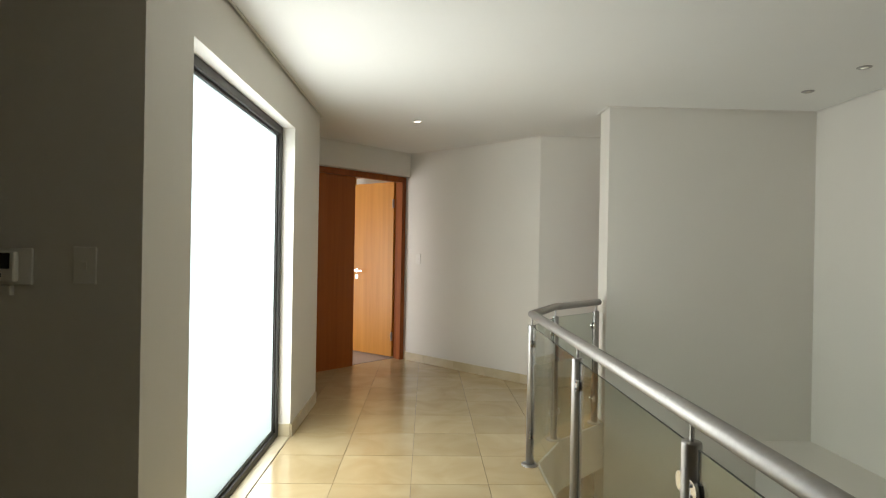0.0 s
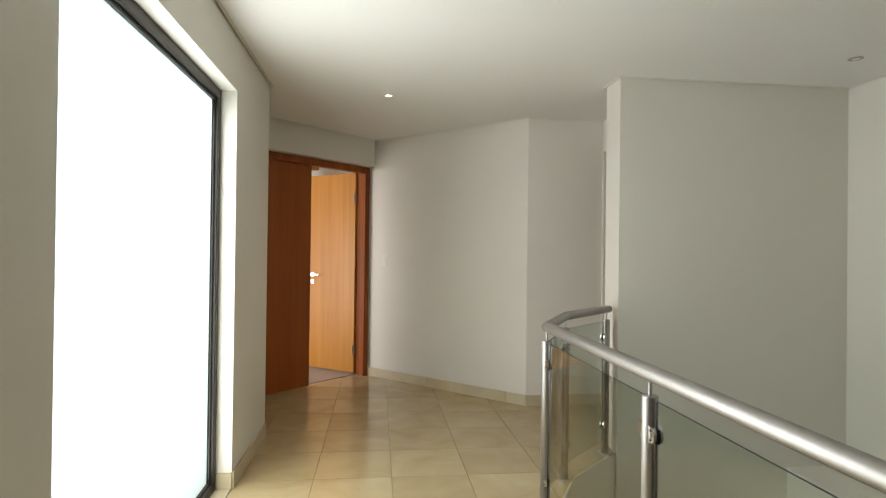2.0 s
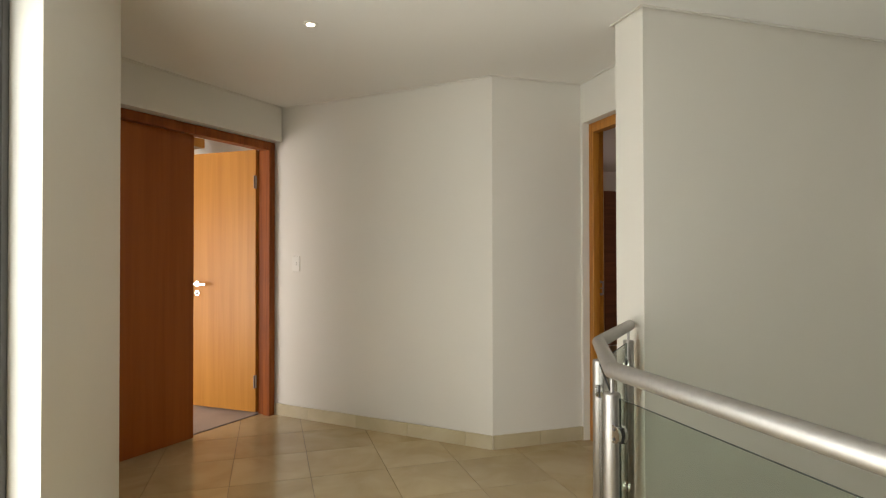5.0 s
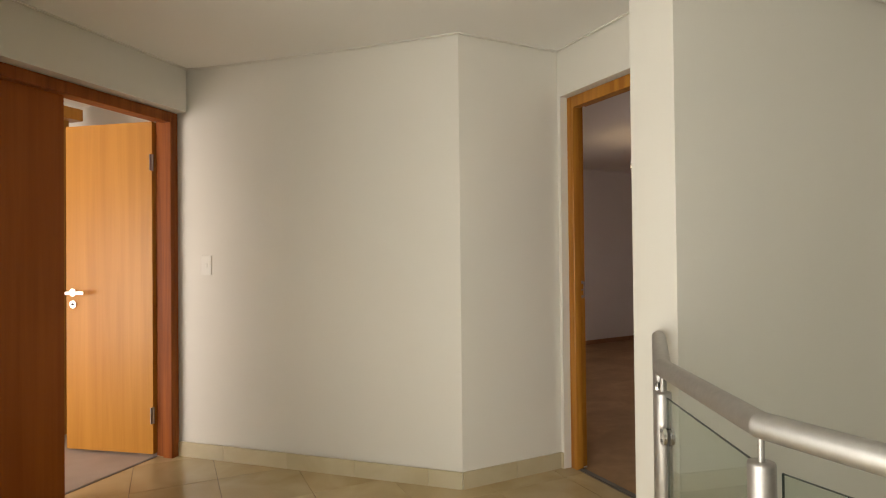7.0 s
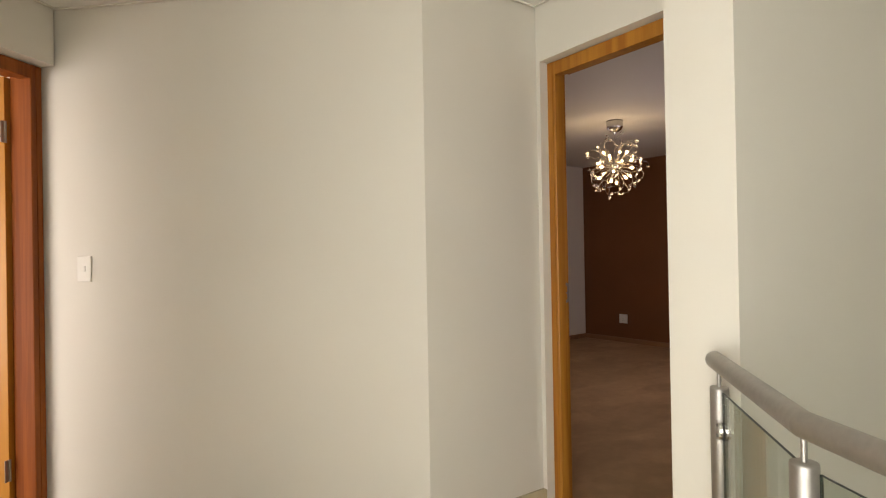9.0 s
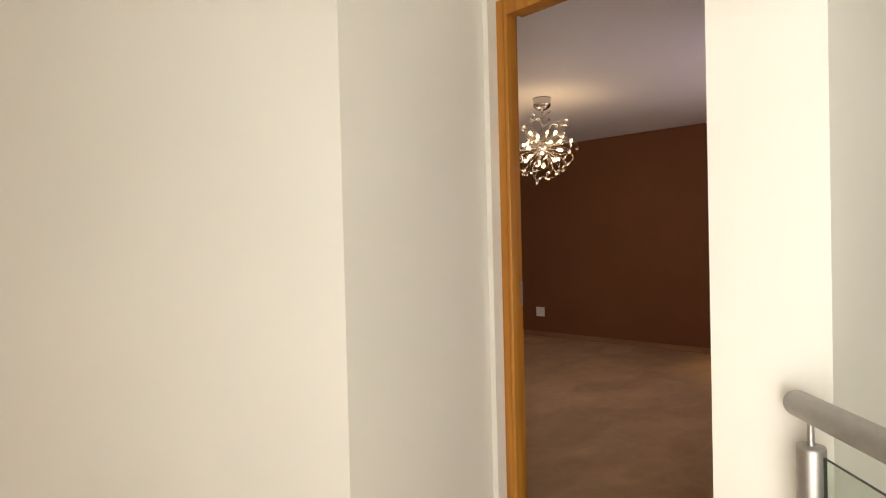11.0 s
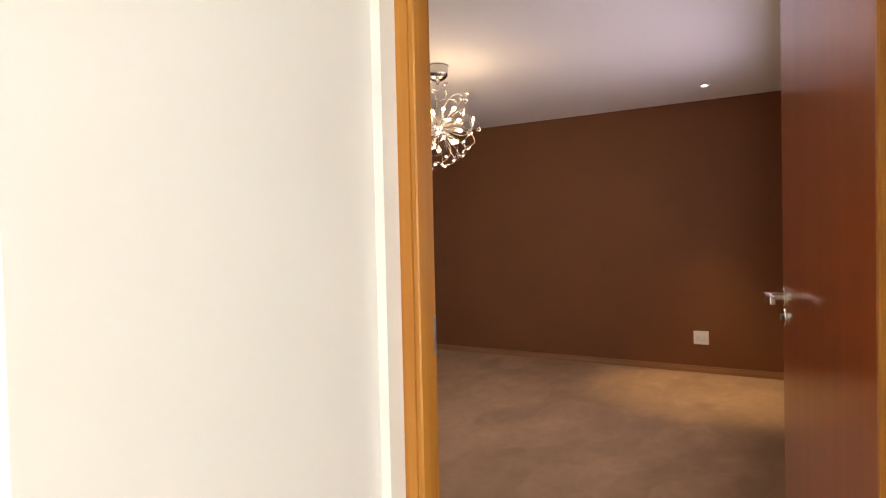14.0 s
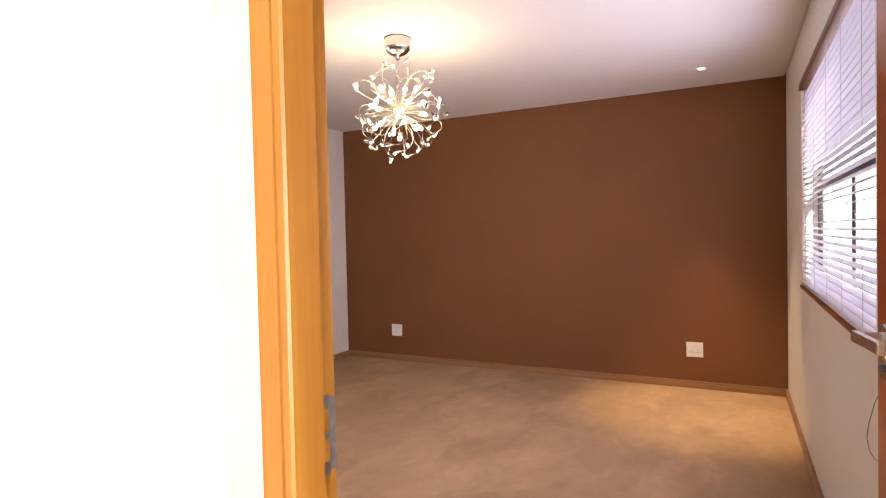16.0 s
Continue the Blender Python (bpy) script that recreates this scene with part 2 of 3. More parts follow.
def box(bm, x0, x1, y0, y1, z0, z1, m=None, bevel=0.0):
    g = bmesh.ops.create_cube(bm, size=1.0)["verts"]
    bmesh.ops.scale(bm, vec=(x1 - x0, y1 - y0, z1 - z0), verts=g)
    bmesh.ops.translate(bm, vec=((x0 + x1) / 2, (y0 + y1) / 2, (z0 + z1) / 2), verts=g)
    if bevel:
        es = list({e for v in g for e in v.link_edges})
        r = bmesh.ops.bevel(bm, geom=es, offset=bevel, segments=2, affect="EDGES", profile=0.5)
        g = list({v for f in r["faces"] for v in f.verts} | {v for v in g if v.is_valid})
    if m is not None:
        bmesh.ops.transform(bm, matrix=m, verts=g)
    return bm


def boxed(x0, x1, y0, y1, z0, z1, m=None, bevel=0.0):
    return box(bmesh.new(), x0, x1, y0, y1, z0, z1, m, bevel)


def prism(pts, z0, z1, bm=None):
    bm = bm or bmesh.new()
    lo = [bm.verts.new((x, y, z0)) for x, y in pts]
    hi = [bm.verts.new((x, y, z1)) for x, y in pts]
    bm.faces.new(lo[::-1])
    bm.faces.new(hi)
    for i in range(len(pts)):
        j = (i + 1) % len(pts)
        bm.faces.new((lo[i], lo[j], hi[j], hi[i]))
    return bm


def turned(profile, segments=24, m=None, bm=None):
    """A solid of revolution about z from (radius, z) pairs."""
    bm = bm or bmesh.new()
    rings = []
    for r, z in profile:
        rings.append([bm.verts.new((r * math.cos(2 * math.pi * k / segments), r * math.sin(2 * math.pi * k / segments), z)) for k in range(segments)])
    for a, b in zip(rings, rings[1:]):
        for k in range(segments):
            j = (k + 1) % segments
            bm.faces.new((a[k], a[j], b[j], b[k]))
    bm.faces.new(rings[0][::-1])
    bm.faces.new(rings[-1])
    if m is not None:
        bmesh.ops.transform(bm, matrix=m, verts=[v for r in rings for v in r])
    return bm


def tube(points, radius, segments=12, bm=None, taper=1.0):
    """A round bar along points, with mitred bends."""
    bm = bm or bmesh.new()
    pts = [Vector(p) for p in points]
    rings = []
    ref = None
    for i, p in enumerate(pts):
        a = (p - pts[i - 1]).normalized() if i else (pts[1] - p).normalized()
        b = (pts[i + 1] - p).normalized() if i < len(pts) - 1 else a
        d = (a + b).normalized()
        if ref is None:
            ref = a.orthogonal().normalized()
        u = (ref - d * ref.dot(d)).normalized()
        ref = u
        v = d.cross(u)
        k = 1 / max(0.5, d.dot(a))
        r = radius * (1 + (taper - 1) * i / (len(pts) - 1))
        side = d.cross(a)
        ring = []
        for j in range(segments):
            w = 2 * math.pi * j / segments
            o = u * math.cos(w) * r + v * math.sin(w) * r
            if side.length > 1e-4:
                e = side.normalized().cross(d)
                o += e * o.dot(e) * (k - 1)
            ring.append(bm.verts.new(p + o))
        rings.append(ring)
    for a, b in zip(rings, rings[1:]):
        for j in range(segments):
            q = (j + 1) % segments
            bm.faces.new((a[j], a[q], b[q], b[j]))
    for i in range(1, len(pts) - 1):
        if (pts[i] - pts[i - 1]).angle(pts[i + 1] - pts[i]) > 0.15 and radius > 0.01:
            for j in range(segments):
                bm.edges.get((rings[i][j], rings[i][(j + 1) % segments])).smooth = False
    bm.faces.new(rings[0][::-1])
    bm.faces.new(rings[-1])
    return bm


def thing(name, m, label, category, group="", kind=""):
    ob = new(name)
    ob.empty_display_size = 0.1
    ob.matrix_world = m
    return tagged(ob, label, category, group, kind)


def structure(name, bm, material, label="", category=""):
    return tagged(link(name, bm, material), label or name.replace("_", " "), category or name.split("_")[0], kind="structure")


# ---- plan ----
H = 2.368           # hall ceiling
H2 = 2.360           # brown bedroom ceiling
WX = -0.265         # hall face of the window wall
DOOR_A = radians(44.5)
D1 = Matrix.Translation((0.386, 6.827, 0)) @ Matrix.Rotation(DOOR_A + math.pi, 4, "Z")   # x: along the double door, away from the hollow wall; y: into the hall
ROOM_A = radians(4.62)
ROOM = Matrix.Translation((6.882, 5.122, 0)) @ Matrix.Rotation(ROOM_A, 4, "Z")       # bedroom: x towards its brown wall (0), y along it


def at(m, x, y):
    p = m @ Vector((x, y, 0))
    return p.x, p.y


# floor slab, stops at the stair void
EDGE_LINE = [(1.322, -7.0), (1.322, 3.655), (1.572, 4.105), (1.99, 4.50)]
slab = [(-3.2, -7.0)] + EDGE_LINE + [(1.99, 4.60), (2.42, 4.60), (2.42, 5.75), (1.9, 5.75), at(D1, -0.15, -0.11), at(D1, 1.6, -0.11), (-1.0, 5.0), (-3.2, 5.0)]
structure("floor_slab", prism(slab, -0.32, -0.006), GROUT, "concrete floor slab with dark grout bed under the tiles", "floor")
fascia = bmesh.new()
for (ax, ay), (bx, by) in zip(EDGE_LINE, EDGE_LINE[1:]):
    d_ = Vector((bx - ax, by - ay)).normalized()
    n_ = Vector((d_.y, -d_.x)) * 0.012
    prism([(ax, ay), (bx, by), (bx + n_.x, by + n_.y), (ax + n_.x, ay + n_.y)], -0.34, -0.001, fascia)
structure("slab_edge_trim", fascia, PAINT, "painted slab edge at the stair void", "trim")
floor = thing("floor", Matrix(), "polished cream stone tile floor of the landing", "floor", kind="structure")

# walls of the landing
w = bmesh.new()
TH = 0.25
Y0, Y1, YE = 2.44, 4.105, 4.975
WTOP = 2.083
prism([(-3.2, 2.072), (WX, 2.072), (WX, Y0), (WX - TH, Y0), (WX - TH, 2.30), (-3.2, 2.30)], -0.3, 2.6, w)
box(w, WX - TH, WX, Y1, YE, -0.3, 2.6)
box(w, WX - TH, WX, Y0, Y1, WTOP, 2.6)
box(w, WX - TH, WX, Y0, Y1, -0.3, 0.0)
structure("wall_west", w, PAINT, "off-white painted wall around the tall frosted window", "wall")
structure("wall_recess", prism([(WX - TH, YE), (WX - TH, 4.875), (-1.05, 4.875), (-1.05, 5.7), at(D1, 1.75, 0.07), (-0.80, 5.62), (-0.80, YE)], -0.3, 2.6), PAINT, "painted wall beside the double door", "wall")
# unseen walls added behind the start, set far back to keep bounced light low
structure("wall_back", boxed(-3.2, 3.8, -7.2, -7.0, -3.0, 2.6), PAINT, "unseen wall added to close the landing", "wall")
structure("wall_back_side", boxed(-3.4, -3.2, -7.2, 2.3, -0.3, 2.6), PAINT, "unseen side wall added to close the landing", "wall")
structure("wall_east", boxed(3.560, 3.80, -7.0, 4.67, -3.0, 2.6), PAINT, "tall painted wall of the stair void", "wall")
structure("wall_east_ledge", boxed(3.14, 3.560, -7.0, 4.449, -3.0, -0.12), PAINT, "thicker lower wall with a ledge in the stair void", "wall")
structure("wall_pier", boxed(1.984, 3.559, 4.449, 4.664, -3.0, 2.6), PAINT, "painted wall at the end of the stair void", "wall")
structure("floor_lower", boxed(1.0, 3.8, -7.2, 4.67, -3.1, -3.0), TILE, "tiled floor of the storey below", "floor")
structure("wall_below_slab", boxed(1.0, 1.2, -7.0, 4.6, -3.0, -0.32), PAINT, "painted wall below the landing", "wall")

# added fill with no window behind it, brightens the walls down the stair void
lamp("fill_lower_void", "AREA", look((2.2, -6.95, -2.2), (2.2, 4.4, -1.9)), W_LOW, (0.97, 1.0, 0.97), 1.8, 1.2)

# slightly hollow wall between the two doors
N = 14
A, B = Vector(at(D1, -0.004, -0.10)), Vector((1.699, 5.588))
run = (B - A)
nrm = Vector((run.y, -run.x)).normalized()
front = [A + run * (i / N) - nrm * (-0.022) * 4 * (i / N) * (1 - i / N) * -1 for i in range(N + 1)]
back = [Vector((2.5, 5.80)), Vector((1.80, 5.80)), A + Vector((0.16, 0.12))]
structure("wall_hollow", prism([tuple(p) for p in front] + [(2.36, 5.60), (2.5, 5.60)] + [tuple(p) for p in back], -0.3, 2.6), PAINT, "slightly hollow off-white wall between the doors", "wall")

# wall of the bedroom door
D2Y0, D2Y1, DX = 4.714, 5.573, 2.340
w = bmesh.new()
box(w, DX, DX + 0.15, 4.665, D2Y0, -0.3, 2.6)
box(w, DX, DX + 0.15, D2Y1, 5.598, -0.3, 2.6)
box(w, DX, DX + 0.15, D2Y0, D2Y1, 2.105, 2.6)
structure("wall_bedroom_door", w, PAINT, "off-white wall round the bedroom door", "wall")

# wall over and beside the double door
w = bmesh.new()
box(w, -0.002, 1.45, -0.15, 0.07, 2.105, 2.6, D1)
box(w, 1.40, 1.75, -0.15, 0.07, -0.3, 2.6, D1)
prism([at(D1, -0.0025, 0.068), at(D1, -0.0025, -0.12), tuple(A + run * 0.05 - nrm * 0.03), tuple(A + run * 0.05 + nrm * 0.0)], 2.106, 2.6, w)
structure("wall_double_door", w, PAINT, "painted lintel wall over the double door", "wall")

# ceiling boards stop short of the walls and leave a narrow shadow gap


def inset(poly, d):
    """A counter-clockwise or clockwise polygon drawn in by d, with mitred corners."""
    pts = [Vector(p) for p in poly]
    turn = 1 if sum(p.x * q.y - q.x * p.y for p, q in zip(pts, pts[1:] + pts[:1])) > 0 else -1
    out = []
    for i, p in enumerate(pts):
        a, b = (p - pts[i - 1]).normalized(), (pts[(i + 1) % len(pts)] - p).normalized()
        na, nb = Vector((-a.y, a.x)) * turn, Vector((-b.y, b.x)) * turn
        k = na + nb
        out.append(tuple(p + k * (d / max(0.3, 1 + na.dot(nb)))))
    return out


def shadow_gap_ceiling(name, walls, z, label, gap=0.011, step=0.013, trim=True):
    structure(name, prism(inset(walls, gap), z, z + step), CEIL, label, "ceiling")
    if trim:
        edge_trim(name, walls, z, gap)
    structure(name + "_slab", prism(inset(walls, -0.05), z + step, z + step + 0.1), CEIL, "painted slab above the shadow gap", "ceiling")


def edge_trim(name, walls, z, gap):
    outer, inner = inset(walls, gap - 0.001), inset(walls, gap + 0.011)
    lip = bmesh.new()
    for k in range(len(walls)):
        j = (k + 1) % len(walls)
        prism([outer[k], outer[j], inner[j], inner[k]], z - 0.007, z - 0.0005, lip)
    structure(name.replace("ceiling", "trim"), lip, PAINT, "thin painted trim along the edge of the ceiling", "trim")


hall_walls = [(-3.2, -7.0), (3.56, -7.0), (3.56, 4.449), (1.984, 4.449), (1.984, 4.664), (DX, 4.664), (DX, 5.598)]
hall_walls += [tuple(p) for p in front[:1:-2]] + [at(D1, -0.0025, 0.07), at(D1, 1.70, 0.07), (-0.80, 5.62), (-0.80, YE), (WX, YE), (WX, 2.072), (-3.2, 2.072)]
shadow_gap_ceiling("ceiling_landing", hall_walls, H, "smooth white ceiling of the landing with a shadow gap")

# skirting of stone strips


def skirting(a, b, piece=0.43, h=0.088):
    a, b = Vector(a), Vector(b)
    L = (b - a).length
    d = (b - a) / L
    n = Vector((d.y, -d.x))
    root = thing("baseboard", Matrix(), "cream stone skirting strip along the wall", "baseboard", kind="structure")
    s, k = 0.0, 0
    while s < L - 0.01:
        e = min(L, s + piece)
        bm = prism([tuple(p) for p in (a + d * (s + 0.001), a + d * (e - 0.001), a + d * (e - 0.001) + n * 0.011, a + d * (s + 0.001) + n * 0.011)], 0.0, h)
        part("skirting_tile", bm, SKIRT, root)
        s = e


skirting((WX, Y1 + 0.0), (WX, YE))
skirting((WX - 0.078, Y1), (WX, Y1))
skirting((WX, 2.072), (WX, Y0))
skirting(front[0], front[-1])
skirting(front[-1], (DX, 5.598), 0.33)
skirting((DX, 5.598), (DX, D2Y1 + 0.002))
skirting((-3.2, 2.072), (WX, 2.072))

# ---- tall frosted window ----
win = thing("window_frosted", Matrix(), "tall frosted glass window in a dark aluminium frame", "window", kind="structure")
FX = -0.345
for nm, a in (("window_frame_side", (Y0, Y0 + 0.05, 0.0, WTOP)), ("window_frame_side", (Y1 - 0.05, Y1, 0.0, WTOP)), ("window_frame_head", (Y0 + 0.05, Y1 - 0.05, WTOP - 0.05, WTOP)), ("window_frame_foot", (Y0 + 0.05, Y1 - 0.05, 0.0, 0.045))):
    part(nm, boxed(FX - 0.05, FX, *a, bevel=0.004), BRONZE, win)
for nm, a in (("glazing_bead", (Y0 + 0.05, Y0 + 0.066, 0.045, WTOP - 0.05)), ("glazing_bead", (Y1 - 0.066, Y1 - 0.05, 0.045, WTOP - 0.05)), ("glazing_bead", (Y0 + 0.066, Y1 - 0.066, WTOP - 0.066, WTOP - 0.05)), ("glazing_bead", (Y0 + 0.066, Y1 - 0.066, 0.045, 0.061))):
    part(nm, boxed(FX - 0.04, FX - 0.014, *a, bevel=0.003), BRONZE, win)
part("pane", boxed(FX - 0.034, FX - 0.028, Y0 + 0.05, Y1 - 0.05, 0.045, WTOP - 0.05), FROST, win, "milky frosted glass pane")
part("window_sill", boxed(FX - 0.05, WX - 0.002, Y0 + 0.001, Y1 - 0.001, -0.005, 0.006), SKIRT, win)
structure("backdrop_frosted", boxed(-1.00, -0.99, 2.32, 4.86, -0.8, 3.4), SKYWHITE, "bright open sky outside the frosted window", "backdrop")
lamp("daylight_frosted_window", "AREA", look((FX - 0.022, (Y0 + Y1) / 2, 1.02), (3, (Y0 + Y1) / 2, 1.02)), W_FROST, (0.93, 0.99, 1.0), Y1 - Y0 - 0.14, 1.86)

# ---- balustrade ----
bal = thing("balustrade", Matrix(), "stainless steel and clear glass balustrade round the stair void", "balustrade")
RX, RZ = 1.274, 0.905
end = (1.940, 4.496)
rail = [(RX, -6.8, RZ), (RX, 3.635, RZ), (1.518, 4.086, RZ), (*end, RZ)]
part("handrail", tube(rail, 0.0240, 28), STEEL, bal, "round brushed steel handrail", smooth=True)
part("rail_end_cap", turned([(0.0240, 0.0), (0.0232, 0.004), (0.019, 0.008), (0.006, 0.010)], 28, look((*end, RZ), (end[0] - 0.73, end[1] - 0.68, RZ))), STEEL, bal, smooth=True)


def post(x, y, dirs):
    p = part("post", turned([(0.0235, 0.008), (0.0235, 0.835), (0.0225, 0.840), (0.004, 0.841)], 24), STEEL, bal, smooth=True)
    p.location = (x, y, 0)
    part("flange", turned([(0.05, 0.0), (0.05, 0.006), (0.047, 0.009), (0.024, 0.009)], 24), STEEL, p)
    part("rail_pin", turned([(0.0055, 0.839), (0.0055, RZ - 0.02)], 12), STEEL, p)
    for ang in dirs:
        for z in (0.733, 0.19):
            m = Matrix.Rotation(ang, 4, "Z") @ Matrix.Translation((0, 0, z))
            bm = bmesh.new()
            for s in (-1, 1):
                pts = [(0.016, -0.024), (0.034, -0.024)] + [(0.034 + 0.020 * math.cos(t), 0.024 * math.sin(t)) for t in (-1.2, -0.8, -0.4, 0, 0.4, 0.8, 1.2)] + [(0.034, 0.024), (0.016, 0.024)]
                y0, y1 = (0.006, 0.014) if s > 0 else (-0.014, -0.006)
                prism(pts, y0, y1, bm)
            bmesh.ops.transform(bm, matrix=m @ Matrix.Rotation(math.pi / 2, 4, "X"), verts=bm.verts)
            c = part("glass_clamp", bm, POLISHED, p)
            bm = boxed(0.03, 0.050, -0.0058, 0.0058, -0.021, 0.021, m)
            part("gasket", bm, RUBBER, c)
            bm = bmesh.new()
            for dx, dz in ((0.029, 0.013), (0.029, -0.013)):
                turned([(0.0045, 0.0), (0.0045, 0.0022), (0.002, 0.0028)], 10, m @ Matrix.Translation((dx, -0.0142, dz)) @ Matrix.Rotation(math.pi / 2, 4, "X"), bm)
            part("screws", bm, GREYPLASTIC, c)


def panel(a, b):
    a, b = Vector(a), Vector(b)
    d = (b - a).normalized()
    n = Vector((-d.y, d.x)) * 0.003
    p, q = a + d * 0.040, b - d * 0.040
    g = part("glass_panel", prism([tuple(v) for v in (p - n, q - n, q + n, p + n)], 0.085, 0.832), GLASS, bal, "clear tempered glass panel")
    e = bmesh.new()
    n2 = n * 0.9
    prism([tuple(v) for v in (p - n2, q - n2, q + n2, p + n2)], 0.8322, 0.8330, e)
    for c, f in ((p, -1), (q, 1)):
        o = c + d * f * 0.0004
        o2 = c + d * f * 0.0018
        prism([tuple(v) for v in (o - n2, o2 - n2, o2 + n2, o + n2)], 0.085, 0.8336, e)
    part("glass_edge", e, EDGE, g)


ys = [3.635, 2.611, 1.588, 0.565, -0.458, -1.481, -2.504, -3.527, -4.55, -5.573, -6.596]
north, south = math.pi / 2, -math.pi / 2
diag1 = math.atan2(4.086 - 3.635, 1.518 - RX)
diag2 = math.atan2(4.468 - 4.086, 1.912 - 1.518)
post(RX, 3.635, (south, diag1))
for y in ys[1:]:
    post(RX, y, (north, south))
post(1.518, 4.086, (diag1 + math.pi, diag2))
post(1.912, 4.468, (diag2 + math.pi,))
for ya, yb in zip(ys, ys[1:]):
    panel((RX, ya), (RX, yb))
panel((RX, 3.635), (1.518, 4.086))
panel((1.518, 4.086), (1.912, 4.468))

# ---- lever handles ----


def lever(parent, x, y, z, out, along, drop=0.075, name="door_handle"):
    """A square lever on a round rose with a key rose below; out: +1 or -1 along y, along: the lever's way in x."""
    o = Matrix.Translation((x, y, z))
    turn = Matrix.Rotation(-out * math.pi / 2, 4, "X")
    h = part(name, turned([(0.026, 0.0), (0.026, 0.007), (0.024, 0.009), (0.0, 0.009)][:3], 24, o @ turn), POLISHED, parent, "polished steel lever handle")
    bm = turned([(0.010, 0.008), (0.010, 0.052)], 16, o @ turn)
    s = 1 if along > 0 else -1
    xs = sorted((x - s * 0.012, x + s * 0.125))
    yy = sorted((y + out * 0.042, y + out * 0.056))
    box(bm, xs[0], xs[1], yy[0], yy[1], z - 0.011, z + 0.011, None, 0.003)
    part("lever", bm, POLISHED, h)
    k = Matrix.Translation((x, y, z - drop))
    r = part("key_rose", turned([(0.026, 0.0), (0.026, 0.006), (0.023, 0.008)], 24, k @ turn), POLISHED, parent)
    part("key_cylinder", turned([(0.009, 0.008), (0.009, 0.014)], 12, k @ turn), GREYPLASTIC, r)


def hinge(parent, x, y, z):
    b = turned([(0.006, z - 0.05), (0.006, z + 0.05)], 10, Matrix.Translation((x, y, 0)))
    box(b, x - 0.002, x + 0.022, y - 0.003, y + 0.0, z - 0.05, z + 0.05)
    part("hinge", b, STEEL, parent)


def jamb(parent, y, s, wood_mat, x=0.0, depth=0.096, face=0.045, m=None, reb=0.013, bead=0.028):
    """A rebated jamb in plan: y is its outer side, s the way to the opening, with a bead groove in the face."""
    pts = [(x, y), (x, y + s * (bead - 0.002)), (x + 0.004, y + s * (bead - 0.0008)), (x + 0.004, y + s * (bead + 0.0008)), (x, y + s * (bead + 0.002)), (x, y + s * (face - 0.003)), (x + 0.003, y + s * face),
           (x + depth * 0.5, y + s * face), (x + depth * 0.5, y + s * (face - reb)), (x + depth, y + s * (face - reb)), (x + depth, y)]
    bm = prism(pts, 0.0, 2.10)
    if m is not None:
        bmesh.ops.transform(bm, matrix=m, verts=bm.verts)
    return part("door_jamb", bm, wood_mat, parent)


def head(parent, y0, y1, wood_mat, x=0.0, depth=0.096, m=None):
    bm = boxed(x, x + depth * 0.5, y0, y1, 2.038, 2.10, m, 0.002)
    part("door_head", bm, wood_mat, parent)
    part("door_head_rebate", boxed(x + depth * 0.5 + 0.0005, x + depth, y0, y1, 2.052, 2.10, m), wood_mat, parent)


# ---- double door to the sunlit room ----
dd = thing("door_double", D1, "stained wooden double door with one leaf open", "door", kind="structure")
FW, FD = 0.055, 0.135
SP = 1.37
TURN = Matrix(((0, 1, 0, 0), (-1, 0, 0, 0), (0, 0, 1, 0), (0, 0, 0, 1)))
jamb(dd, 0.0, 1, CHERRY, 0.0, FD, FW, TURN, 0.018)
jamb(dd, SP, -1, CHERRY, 0.0, FD, FW, TURN)
head(dd, FW, SP - FW, CHERRY, 0.0, FD, TURN)
part("threshold_strip", boxed(FW, SP - FW, -0.135, -0.115, -0.004, 0.003), GREYPLASTIC, dd)
LW = (SP - 2 * FW) / 2 - 0.003
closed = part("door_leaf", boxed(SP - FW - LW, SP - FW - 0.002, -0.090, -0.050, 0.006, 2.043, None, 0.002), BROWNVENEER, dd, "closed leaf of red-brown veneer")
for z in (0.25, 1.8):
    hinge(dd, FW + 0.004, -FD - 0.004, z)
# open leaf, in its own frame: x from the hinge to the free edge
HNG = D1 @ Vector((FW - 0.012, -FD - 0.006, 0))
FREE = Vector((-0.222, 7.265, 0))
ang = math.atan2(FREE.y - HNG.y, FREE.x - HNG.x)
# paler than its closed twin: the light falling on it is painted in
leaf = part("door_leaf", boxed(0.0, LW, -0.02, 0.02, 0.014, 2.054, None, 0.002), HONEY, dd, "open leaf, veneer coloured honey for the light of the room behind")
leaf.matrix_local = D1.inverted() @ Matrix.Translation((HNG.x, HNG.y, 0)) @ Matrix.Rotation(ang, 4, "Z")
side = 1 if (Matrix.Rotation(ang, 4, "Z") @ Vector((0, 1, 0))).y < 0 else -1
lever(leaf, LW - 0.055, side * 0.02, 1.0, side, -1)
lever(leaf, LW - 0.055, -side * 0.02, 1.0, -side, -1)

# ---- sunlit room behind the double door ----
structure("floor_front_room", boxed(-0.9, 3.5, -5.4, -0.136, -0.1, -0.004, D1), CARPET1, "pale carpet of the front room", "floor")
structure("ceiling_front_room", boxed(-1.0, 3.6, -5.5, -0.151, 2.45, 2.6, D1), CEIL, "white ceiling of the front room", "ceiling")
structure("wall_front_room_a", boxed(-1.0, -0.62, -5.5, -0.30, -0.1, 2.46, D1), PAINT, "white wall of the front room", "wall")
structure("wall_front_room_b", boxed(-1.0, 3.6, -5.7, -5.4, -0.1, 2.46, D1), PAINT, "white far wall of the front room", "wall")
w = bmesh.new()
